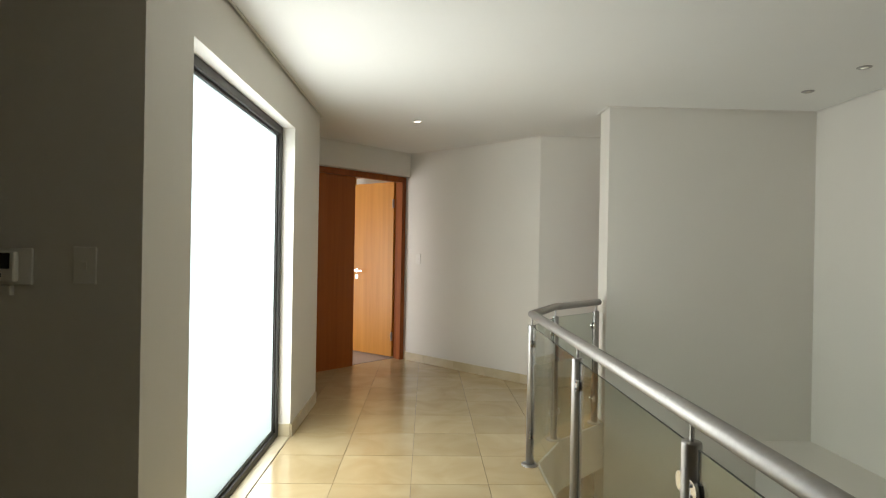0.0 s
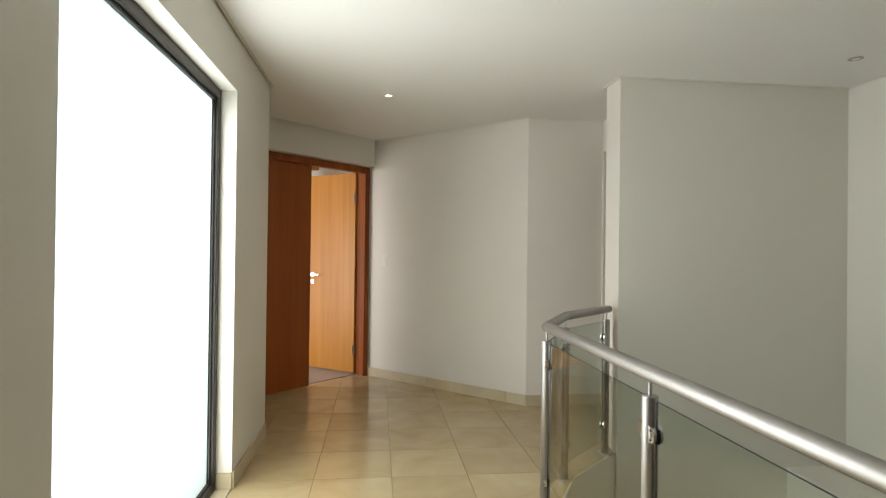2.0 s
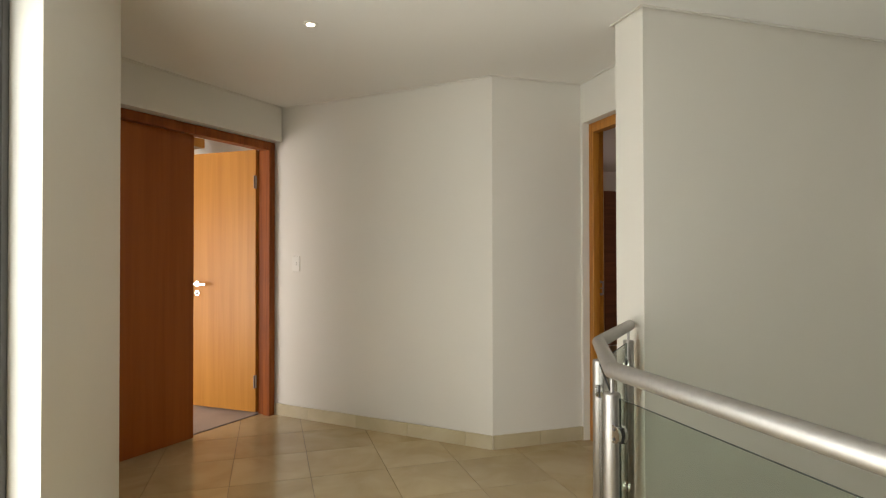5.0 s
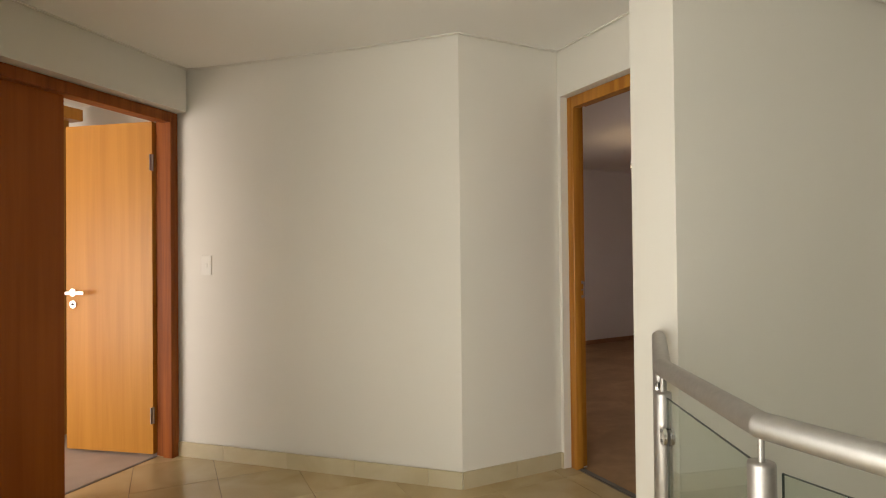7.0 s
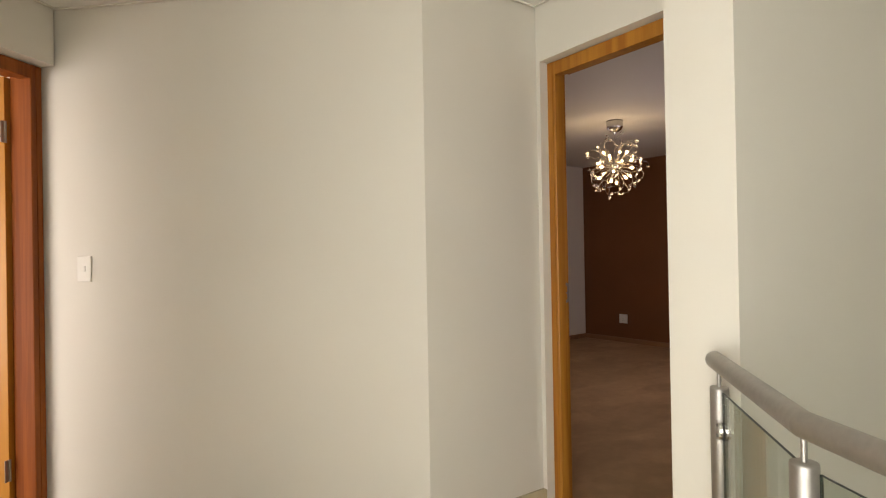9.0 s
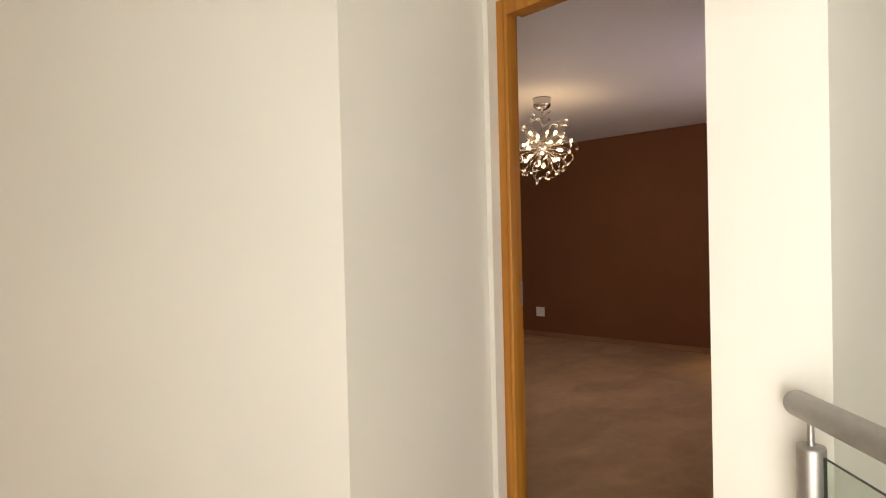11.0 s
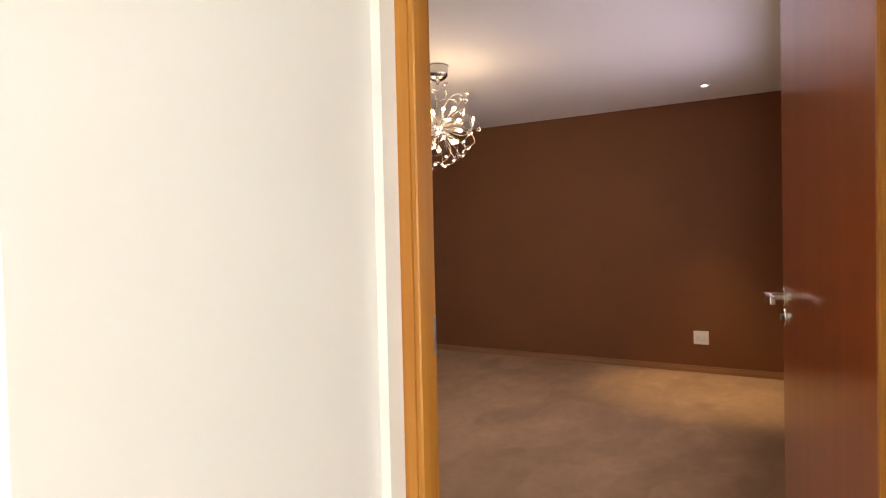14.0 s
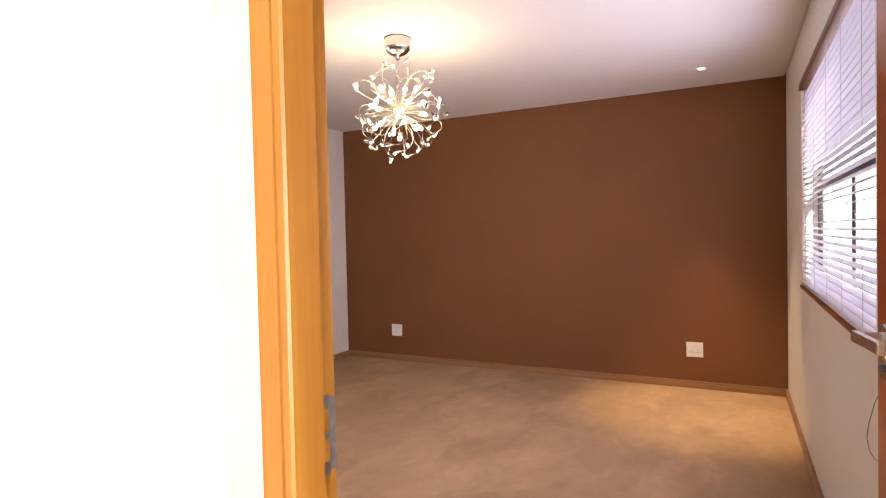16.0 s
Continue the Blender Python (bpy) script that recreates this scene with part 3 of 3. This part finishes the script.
box(w, 3.4, 3.6, -5.4, -3.3, -0.1, 2.46, D1)
box(w, 3.4, 3.6, -0.5, -0.15, -0.1, 2.46, D1)
box(w, 3.4, 3.6, -3.3, -0.5, 2.15, 2.46, D1)
box(w, 3.4, 3.6, -3.3, -0.5, -0.1, 0.06, D1)
structure("wall_front_room_window", w, PAINT, "white wall with a wide window opening", "wall")
structure("wall_front_room_c", boxed(1.75, 3.6, -0.30, -0.15, -0.1, 2.46, D1), PAINT, "white wall beside the double door", "wall")
structure("wall_front_room_d", boxed(-1.0, -0.2, -0.301, -0.20, -0.1, 2.46, D1), PAINT, "white wall behind the hollow wall", "wall")
p = D1 @ Vector((3.45, -1.9, 0.92))
lamp("daylight_front_room", "AREA", look(p, D1 @ Vector((0, -1.7, 2.3))), W_FRONT, (0.90, 0.95, 1.0), 2.6, 1.7)

# ---- wardrobe seen past the open leaf ----
wd = thing("wardrobe", D1, "tall honey-coloured wooden wardrobe standing by the wall", "wardrobe")
WR = -1.06
part("wardrobe_body", boxed(-0.115, 0.44, WR - 0.60, WR - 0.022, 0.0, 2.180, None, 0.003), HONEY, wd)
for a in (-0.07, 0.185):
    part("wardrobe_door", boxed(a + 0.002, a + 0.253, WR - 0.021, WR, 0.07, 2.10, None, 0.002), HONEY, wd)
part("plinth", boxed(-0.06, 0.43, WR - 0.59, WR - 0.03, 0.0, 0.069), HONEY, wd)
part("wardrobe_cornice", boxed(-0.165, 0.47, WR - 0.62, WR + 0.05, 2.181, 2.262, None, 0.004), HONEY, wd)

# ---- bedroom door ----
bd = thing("door_bedroom", Matrix(), "honey and red-brown wooden bedroom door standing open", "door", kind="structure")
FX2 = 2.388
JW = 0.045


jamb(bd, D2Y1, -1, OAKISH, FX2, face=0.048, reb=0.028, bead=0.033)
jamb(bd, D2Y0, 1, OAKISH, FX2, face=0.060, bead=0.038)
head(bd, D2Y0 + 0.060, D2Y1 - 0.048, OAKISH, FX2)
sp = bmesh.new()
yj = D2Y1 - 0.048 + 0.028 - 0.0012
xa, xb = FX2 + 0.052, FX2 + 0.0955
for x0, x1, z0, z1 in ((xa, xb - 0.011, 1.040, 1.056), (xa, xb - 0.011, 1.002, 1.010), (xa, xb - 0.011, 0.958, 0.974), (xb - 0.0105, xb, 0.962, 1.052)):
    box(sp, x0, x1, yj, yj + 0.0011, z0, z1)
for z in (1.047, 0.966):
    turned([(0.0040, 0.0), (0.0040, 0.0012)], 10, Matrix.Translation((xa + 0.014, yj, z)) @ Matrix.Rotation(math.pi / 2, 4, "X"), sp)
part("strike_plate", sp, GALV, bd, "worn steel strike plate")
H2P = Vector((FX2 + 0.112, D2Y0 + JW + 0.006, 0))
A2 = math.atan2(4.936 - H2P.y, 3.335 - H2P.x)
LEAF2 = math.hypot(4.936 - H2P.y, 3.335 - H2P.x)
leaf2 = part("door_leaf", boxed(0.0, LEAF2, -0.04, 0.0, 0.008, 2.036, None, 0.002), VENEER, bd, "open door leaf of glossy red-brown veneer")
leaf2.matrix_local = Matrix.Translation(H2P) @ Matrix.Rotation(A2, 4, "Z")
lever(leaf2, LEAF2 - 0.055, 0.0, 1.038, 1, -1, 0.057)
lever(leaf2, LEAF2 - 0.055, -0.04, 1.038, -1, -1, 0.057)
part("threshold_strip", boxed(FX2 + 0.02, FX2 + 0.05, D2Y0 + JW, D2Y1 - JW, -0.004, 0.003), GREYPLASTIC, bd)

# ---- brown bedroom ----
WB = 4.034     # width
structure("floor_bedroom", prism([(2.385, 4.6), (2.385, 5.7), at(ROOM, -4.75, WB + 0.1), at(ROOM, 0.1, WB + 0.1), at(ROOM, 0.1, -0.1), at(ROOM, -4.35, -0.1)], -0.1, -0.018), CARPET, "beige cut-pile carpet with foot marks", "floor")
room_walls = [(2.49, 4.715), (2.49, 5.70), at(ROOM, -4.65, WB), at(ROOM, 0, WB), at(ROOM, 0, 0), at(ROOM, -4.35, 0)]
shadow_gap_ceiling("ceiling_bedroom", room_walls, H2, "white bedroom ceiling with a shadow gap", trim=False)
structure("wall_bedroom_brown", boxed(0.0, 0.2, -0.25, WB + 0.2, -0.1, 2.5, ROOM), BROWN, "chocolate brown painted feature wall", "wall")
L0, L1, M0, M1 = -3.0, -1.93, 1.07, 1.82
w = bmesh.new()
box(w, -4.8, L0, WB, WB + 0.2, -0.1, 2.5, ROOM)
box(w, L1, -0.001, WB, WB + 0.2, -0.1, 2.5, ROOM)
box(w, L0, L1, WB, WB + 0.2, -0.1, M0, ROOM)
box(w, L0, L1, WB, WB + 0.2, M1, 2.5, ROOM)
structure("wall_bedroom_left", w, PAINT, "off-white bedroom wall with a small window", "wall")
wl = thing("window_small", ROOM, "small dark framed window set in brown wood panelling", "window", kind="structure")
for a in ((L0 - 0.25, L0, -0.002, 2.10), (L1, L1 + 0.30, -0.002, 2.10), (L0, L1, -0.002, M0), (L0, L1, M1, 2.10)):
    part("panelling", boxed(a[0], a[1], WB - 0.02, WB - 0.0005, a[2], a[3], None, 0.002), PELMET, wl, "dark brown wood panelling")
for nm, a in (("window_frame_side", (L0, L0 + 0.05, M0, M1)), ("window_frame_side", (L1 - 0.05, L1, M0, M1)), ("window_frame_head", (L0 + 0.05, L1 - 0.05, M1 - 0.05, M1)), ("window_frame_foot", (L0 + 0.05, L1 - 0.05, M0, M0 + 0.04)), ("transom", (L0 + 0.05, L1 - 0.05, 1.385, 1.43))):
    part(nm, boxed(a[0], a[1], WB + 0.05, WB + 0.10, a[2], a[3], None, 0.003), BRONZE, wl)
for a in ((M0 + 0.04, 1.385), (1.43, M1 - 0.05)):
    o = part("pane", boxed(L0 + 0.05, L1 - 0.05, WB + 0.072, WB + 0.078, a[0], a[1]), PANE, wl)
    o.visible_shadow = False
structure("backdrop_small_window", boxed(L0 - 1.5, L1 + 2.5, WB + 1.6, WB + 1.61, -0.5, 3.5, ROOM), SKYLILAC, "hazy bright sky outside the small window", "backdrop")
U0, U1, S0, S1 = -2.98, -1.06, 0.915, 2.06
w = bmesh.new()
box(w, U1, -0.001, -0.12, 0.0, -0.1, 2.5, ROOM)
box(w, -4.30, U0, -0.12, 0.0, -0.1, 2.5, ROOM)
box(w, U0, U1, -0.12, 0.0, -0.1, S0, ROOM)
box(w, U0, U1, -0.12, 0.0, S1, 2.5, ROOM)
structure("wall_bedroom_window", w, PAINT, "off-white bedroom wall with the window", "wall")
structure("wall_bedroom_entry", prism([(2.496, 5.568), (2.40, 5.70), at(ROOM, -4.75, WB + 0.1), at(ROOM, -4.60, WB + 0.1), (2.50, 5.70)], -0.1, 2.5), PAINT, "off-white wall beside the bedroom door", "wall")
root = thing("baseboard_bedroom", ROOM, "brown wooden skirting board", "baseboard", kind="structure")
part("skirting_board", boxed(-0.016, -0.0005, 0.017, WB - 0.017, -0.018, 0.040, None, 0.003), SKIRTWOOD, root)
part("skirting_board", boxed(-4.28, -0.001, 0.0005, 0.016, -0.018, 0.040, None, 0.003), SKIRTWOOD, root)
part("skirting_board", boxed(L1 + 0.301, -0.001, WB - 0.016, WB - 0.0005, -0.018, 0.040, None, 0.003), SKIRTWOOD, root)

# window with blind
wb = thing("window_bedroom", ROOM, "dark framed bedroom window behind a venetian blind", "window", kind="structure")
VO = -0.085
for nm, a in (("window_frame_side", (U0, U0 + 0.05, S0, S1)), ("window_frame_side", (U1 - 0.08, U1, S0, S1)), ("window_frame_head", (U0 + 0.05, U1 - 0.05, S1 - 0.05, S1)), ("window_frame_foot", (U0 + 0.05, U1 - 0.05, S0, S0 + 0.05)), ("transom", (U0 + 0.05, U1 - 0.05, 1.445, 1.495))):
    part(nm, boxed(a[0], a[1], VO - 0.009, VO + 0.009, a[2], a[3], None, 0.003), BRONZE, wb)
for u in (-2.62, -2.10):
    part("mullion", boxed(u - 0.018, u + 0.018, VO - 0.005, VO + 0.005, S0 + 0.05, 1.445, None, 0.002), BRONZE, wb)
us = [U0 + 0.036, -2.62, -2.10, U1 - 0.036]
for a in [(p + 0.014, q - 0.014, S0 + 0.05, 1.445) for p, q in zip(us, us[1:])] + [(U0 + 0.05, U1 - 0.05, 1.495, S1 - 0.05)]:
    o = part("pane", boxed(a[0], a[1], VO - 0.002, VO + 0.002, a[2], a[3]), PANE, wb)
    o.visible_shadow = False
part("window_sill", boxed(U0, U1, VO + 0.0095, 0.012, S0 - 0.02, S0 - 0.0005, None, 0.003), CHERRY, wb, "brown window sill")
bl = thing("venetian_blind", ROOM, "white venetian blind with a brown headrail", "blind")
part("headrail", boxed(U0 + 0.01, U1 - 0.01, -0.046, 0.014, S1 - 0.040, S1 - 0.002, None, 0.004), PELMET, bl, "brown headrail")
slat = boxed(U0 + 0.015, U1 - 0.015, -0.0175, 0.0175, -0.0011, 0.0011)
ns = 34
pitch = (S1 - 0.075 - (S0 + 0.03)) / ns
first = None
for i in range(ns):
    z = S0 + 0.045 + i * pitch
    if first is None:
        first = part("slat", slat, SLAT, bl)
        o = first
    else:
        o = new("slat", first.data)
        o.parent = bl
    o.matrix_local = Matrix.Translation((0, -0.018, z)) @ Matrix.Rotation(radians(-9), 4, "X")
part("bottom_rail", boxed(U0 + 0.015, U1 - 0.015, -0.043, 0.007, S0 + 0.004, S0 + 0.022, None, 0.003), SLAT, bl)
for u in (U0 + 0.18, U0 + 0.56, U0 + 0.94, U1 - 0.56, U1 - 0.18):
    for v in (-0.037, 0.001):
        part("ladder_cord", boxed(u - 0.0006, u + 0.0006, v - 0.0006, v + 0.0006, S0 + 0.01, S1 - 0.05), CORD, bl)
cordpts = [(-3.22, 0.018, 0.93), (-3.19, 0.024, 0.855), (-3.12, 0.03, 0.788), (-3.05, 0.03, 0.715), (-3.025, 0.03, 0.67), (-3.06, 0.03, 0.645), (-3.13, 0.03, 0.648), (-3.20, 0.03, 0.666)]
part("pull_cord", tube(cordpts, 0.0011, 6), DARKCORD, bl, "dark pull cord")
structure("backdrop_bedroom", box(boxed(-2.95, 2.0, -3.01, -3.0, -0.6, 5.5, ROOM), 2.0, 2.01, -3.0, -0.3, -0.6, 5.5, ROOM), SKYLILAC, "hazy bright sky outside the bedroom window", "backdrop")
p = ROOM @ Vector(((U0 + U1) / 2, -1.3, 2.7))
lamp("daylight_bedroom_opening", "AREA", look(ROOM @ Vector(((U0 + U1) / 2, 0.11, 1.45)), ROOM @ Vector(((U0 + U1) / 2, 2.1, 1.5))), W_OPEN, (0.82, 0.78, 1.0), U1 - U0 - 0.15, 1.0)
lamp("daylight_bedroom_window", "AREA", look(p, ROOM @ Vector(((U0 + U1) / 2, 0.6, 0.9))), W_BED, (0.74, 0.74, 1.0), 2.2, 1.4)

# sockets and switches


def plate(name, m, wdt, hgt, label, sockets=0, rockers=1):
    """A wall plate in the xz plane of m, facing -y."""
    t = thing(name, m, label, name.replace("_", " "))
    part("cover", boxed(-wdt / 2, wdt / 2, -0.008, 0.0, -hgt / 2, hgt / 2, None, 0.003), PLASTIC, t)
    for i in range(rockers):
        x = (i - (rockers - 1) / 2) * 0.03
        zz = hgt * 0.22 if sockets else 0
        part("rocker", boxed(x - 0.009, x + 0.009, -0.012, -0.0081, zz - 0.014, zz + 0.014, None, 0.002), PLASTIC, t)
    for i in range(sockets):
        x = (i - (sockets - 1) / 2) * 0.05
        bm = bmesh.new()
        for dx, dz in ((0, 0.0), (-0.011, -0.02), (0.011, -0.02)):
            turned([(0.004, 0.0081), (0.004, 0.0086)], 8, Matrix.Translation((x + dx, 0, dz)) @ Matrix.Rotation(math.pi / 2, 4, "X"), bm)
        part("socket_holes", bm, GREYPLASTIC, t)
    return t


for y, lab in ((0.637, "white twin wall socket on the brown wall"), (3.417, "white wall socket on the brown wall")):
    p = ROOM @ Vector((-0.0005, y, 0.290))
    plate("wall_socket", Matrix.Translation(p) @ Matrix.Rotation(ROOM_A - math.pi / 2, 4, "Z"), 0.122, 0.118, lab, 2 if y < 1 else 1, 2 if y < 1 else 1)
k = 0.30 / run.length * N
p, q = front[int(k)], front[int(k) + 1]
sw = p.lerp(q, k - int(k))
plate("light_switch", Matrix.Translation((sw.x, sw.y, 1.165)) @ Matrix.Rotation(math.atan2((q - p).y, (q - p).x), 4, "Z"), 0.072, 0.118, "white light switch on the hollow wall")
plate("light_switch", Matrix.Translation((-0.439, 2.0715, 1.217)), 0.072, 0.118, "white light switch on the shaded wall")

kp = thing("alarm_keypad", Matrix.Translation((-0.694, 2.0715, 1.208)), "off-white alarm keypad with a dark display", "keypad")
part("back_plate", boxed(-0.09, 0.095, -0.010, 0.0, -0.055, 0.06, None, 0.003), PLASTIC, kp)
part("body", boxed(-0.085, 0.058, -0.034, -0.0105, -0.045, 0.050, None, 0.006), PLASTIC, kp)
part("display", boxed(-0.072, 0.044, -0.0365, -0.0341, -0.004, 0.045), SCREEN, kp, "dark display")
part("button", boxed(-0.01, 0.02, -0.0370, -0.0341, -0.030, -0.018, None, 0.001), GREYPLASTIC, kp)
part("lower_bracket", boxed(-0.085, 0.036, -0.018, -0.0001, -0.088, -0.0555, None, 0.003), PLASTIC, kp)

# ---- ceiling lights ----


def downlight(x, y, z, lit):
    t = thing("downlight", Matrix.Translation((x, y, z)), "small round recessed downlight, " + ("lit" if lit else "unlit"), "downlight", "recessed downlights")
    part("rim", turned([(0.038, -0.0005), (0.038, -0.003), (0.034, -0.0045), (0.021, -0.0045)], 28), STEEL if not lit else PLASTIC, t)
    part("lens", turned([(0.020, -0.002), (0.020, -0.0055)], 24), LED if lit else CHROME, t)


downlight(0.540, 5.088, H, True)
downlight(3.132, 3.927, H, False)
downlight(3.118, 3.425, H, False)
DL2 = (6.281, 5.615)
downlight(*DL2, H2, True)
lamp("downlight_hall_lamp", "SPOT", look((0.540, 5.088, H - 0.01), (0.540, 5.088, 0)), 6, (1.0, 0.85, 0.65), 0.03, cone=100)
lamp("downlight_bedroom_lamp", "SPOT", look((*DL2, H2 - 0.01), (*DL2, 0)), 44, (1.0, 0.76, 0.40), 0.03, cone=50)

# ---- chandelier ----
CH = Vector((4.58, 6.966, 0))
HUB = 1.950
ch = thing("chandelier", Matrix.Translation(CH), "polished spray chandelier with glowing bulbs and crystal drops", "chandelier")
canopy = part("canopy", turned([(0.072, H2 - 0.003), (0.072, H2 - 0.056), (0.069, H2 - 0.066), (0.058, H2 - 0.081), (0.040, H2 - 0.093), (0.014, H2 - 0.101), (0.010, H2 - 0.120)], 32), SATIN, ch, "round polished ceiling canopy")
part("canopy_rim", turned([(0.0725, H2 - 0.0005), (0.0752, H2 - 0.002), (0.0752, H2 - 0.005), (0.0725, H2 - 0.007)], 32), GREYPLASTIC, canopy, "thin dark rim")
for x, y in ((0.004, 0.0), (-0.004, 0.003)):
    part("suspension_wire", turned([(0.0009, H2 - 0.12), (0.0009, HUB)], 6, Matrix.Translation((x, y, 0))), WIRE, ch)
part("hub", turned([(0.006, HUB + 0.034), (0.020, HUB + 0.028), (0.031, HUB + 0.012), (0.033, HUB), (0.031, HUB - 0.012), (0.020, HUB - 0.028), (0.006, HUB - 0.034)], 18), CHROME, ch, smooth=True)
rnd = random.Random(11)
golden = math.pi * (3 - math.sqrt(5))


def spray(n, k, spread=0.94):
    """The k-th of n ways, spread evenly over a ball."""
    z = (1 - 2 * (k + 0.5) / n) * spread
    a = k * golden + rnd.uniform(-0.2, 0.2)
    return Vector((math.sqrt(1 - z * z) * math.cos(a), math.sqrt(1 - z * z) * math.sin(a), z))


def tip_frame(pts):
    return Matrix.Translation(pts[-1]) @ (pts[-1] - pts[-2]).normalized().to_track_quat("Z", "Y").to_matrix().to_4x4()


def crystal_arm(d, length, curl):
    """A wire that leaves the hub, sways back a little and hooks over, with a flat teardrop at its tip."""
    side_v = d.orthogonal().normalized()
    side_v.rotate(Matrix.Rotation(rnd.uniform(0, 6.28), 3, d))
    side_v = (side_v - Vector((0, 0, 0.5))).normalized()
    side_v = (side_v - d * side_v.dot(d)).normalized()
    p = Vector((0, 0, HUB)) + d * 0.028
    pts, steps = [p.copy()], 11
    for i in range(steps):
        f = i / (steps - 1)
        a = -0.35 * math.sin(f * 3.0) + curl * f ** 2.2
        p += (d * math.cos(a) + side_v * math.sin(a)) * (length / steps)
        pts.append(p.copy())
    arm = part("arm", tube(pts, 0.0015, 6), WIRE, ch, smooth=True)
    m = tip_frame(pts) @ Matrix.Rotation(rnd.uniform(0, 3.14), 4, "Z") @ Matrix.Diagonal((1, 0.55, 1, 1))
    part("crystal_drop", turned([(0.0025, -0.002), (0.0075, 0.010), (0.0135, 0.025), (0.0152, 0.035), (0.0125, 0.045), (0.005, 0.051)], 8, m), CRYSTAL, arm, "clear crystal drop")


def bulb_arm(d, length):
    """A short straight arm with a small capsule bulb in a cup."""
    c = Vector((0, 0, HUB))
    pts = [c + d * (0.028 + (length - 0.028) * k / 3) for k in range(4)]
    arm = part("arm", tube(pts, 0.0024, 6), WIRE, ch, smooth=True)
    m = tip_frame(pts)
    part("bulb_holder", turned([(0.005, -0.014), (0.009, -0.006), (0.0115, 0.006), (0.009, 0.008)], 12, m), CHROME, arm, smooth=True)
    part("bulb", turned([(0.006, 0.006), (0.0105, 0.013), (0.0120, 0.022), (0.0105, 0.031), (0.004, 0.037)], 12, m), BULB, arm, "glowing bulb", smooth=True)


for i in range(54):
    crystal_arm(spray(54, i), rnd.uniform(0.25, 0.33), rnd.uniform(1.4, 2.4))
for lean in (0.10, 0.34):
    crystal_arm(Vector((0.25, lean, 1)).normalized(), 0.29, 0.8)
for i in range(18):
    bulb_arm(spray(18, i), rnd.uniform(0.115, 0.15))
for k in range(4):
    a = k * math.pi / 2 + 0.4
    lamp("chandelier_lamp", "POINT", Matrix.Translation(CH + Vector((0.17 * math.cos(a), 0.17 * math.sin(a), HUB + (0.07 if k % 2 else -0.07)))), W_CHAND, (1.0, 0.80, 0.54), 0.09)

# ---- floor tiles of the landing ----
TP, X0T, Y0T = 0.425, 0.145, 5.048
BANDS = list(zip(EDGE_LINE, EDGE_LINE[1:])) + [((5.0, 4.50), (5.0, 8.0))]


def clip(poly, a, b, c):
    """The part of a polygon with a*x + b*y <= c."""
    out = []
    for i, p in enumerate(poly):
        q = poly[(i + 1) % len(poly)]
        dp, dq = a * p[0] + b * p[1] - c, a * q[0] + b * q[1] - c
        if dp <= 0:
            out.append(p)
        if dp * dq < 0:
            k = dp / (dp - dq)
            out.append((p[0] + (q[0] - p[0]) * k, p[1] + (q[1] - p[1]) * k))
    return out


dn = D1 @ Vector((0, -0.115, 0))
nd = (D1.to_3x3() @ Vector((0, -1, 0)))
rest = bmesh.new()
for i in range(-8, 7):
    for j in range(-29, 6):
        x0, x1 = X0T + i * TP + 0.0015, X0T + (i + 1) * TP - 0.0015
        y0, y1 = Y0T + j * TP + 0.0015, Y0T + (j + 1) * TP - 0.0015
        if y1 < -7.0 or x0 > 2.39 or (x1 < WX - 0.1 and y0 > 2.3 and y1 < 5.0) or (x1 < -1.0 and y0 > 2.2):
            continue
        bm = bmesh.new()
        cx, cy = (x0 + x1) / 2, (y0 + y1) / 2
        for (ax, ay), (bx, by) in BANDS:
            poly = [(x0, y0), (x1, y0), (x1, y1), (x0, y1)]
            poly = clip(poly, 0, 1, by)
            poly = clip(poly, 0, -1, -ay) if poly else poly
            if poly:
                ex, ey = bx - ax, by - ay
                poly = clip(poly, ey, -ex, ey * ax - ex * ay)
            if poly:
                poly = clip(poly, 1, 0, 2.392)
            if poly:
                poly = clip(poly, nd.x, nd.y, nd.x * dn.x + nd.y * dn.y)
            if len(poly) >= 3:
                prism([(x - cx, y - cy) for x, y in poly], -0.009, 0.0, bm)
        if len(bm.faces) and y1 < -2.2:
            bmesh.ops.translate(bm, vec=(cx, cy, 0), verts=bm.verts)
            tmp = bpy.data.meshes.new("tmp")
            bm.to_mesh(tmp)
            bm.free()
            rest.from_mesh(tmp)
            bpy.data.meshes.remove(tmp)
        elif len(bm.faces):
            o = part("tile", bm, TILE, floor)
            o.location = (cx, cy, 0)
        else:
            bm.free()
o = part("tiles", rest, TILE, floor)
tagged(o, kind="stuff")
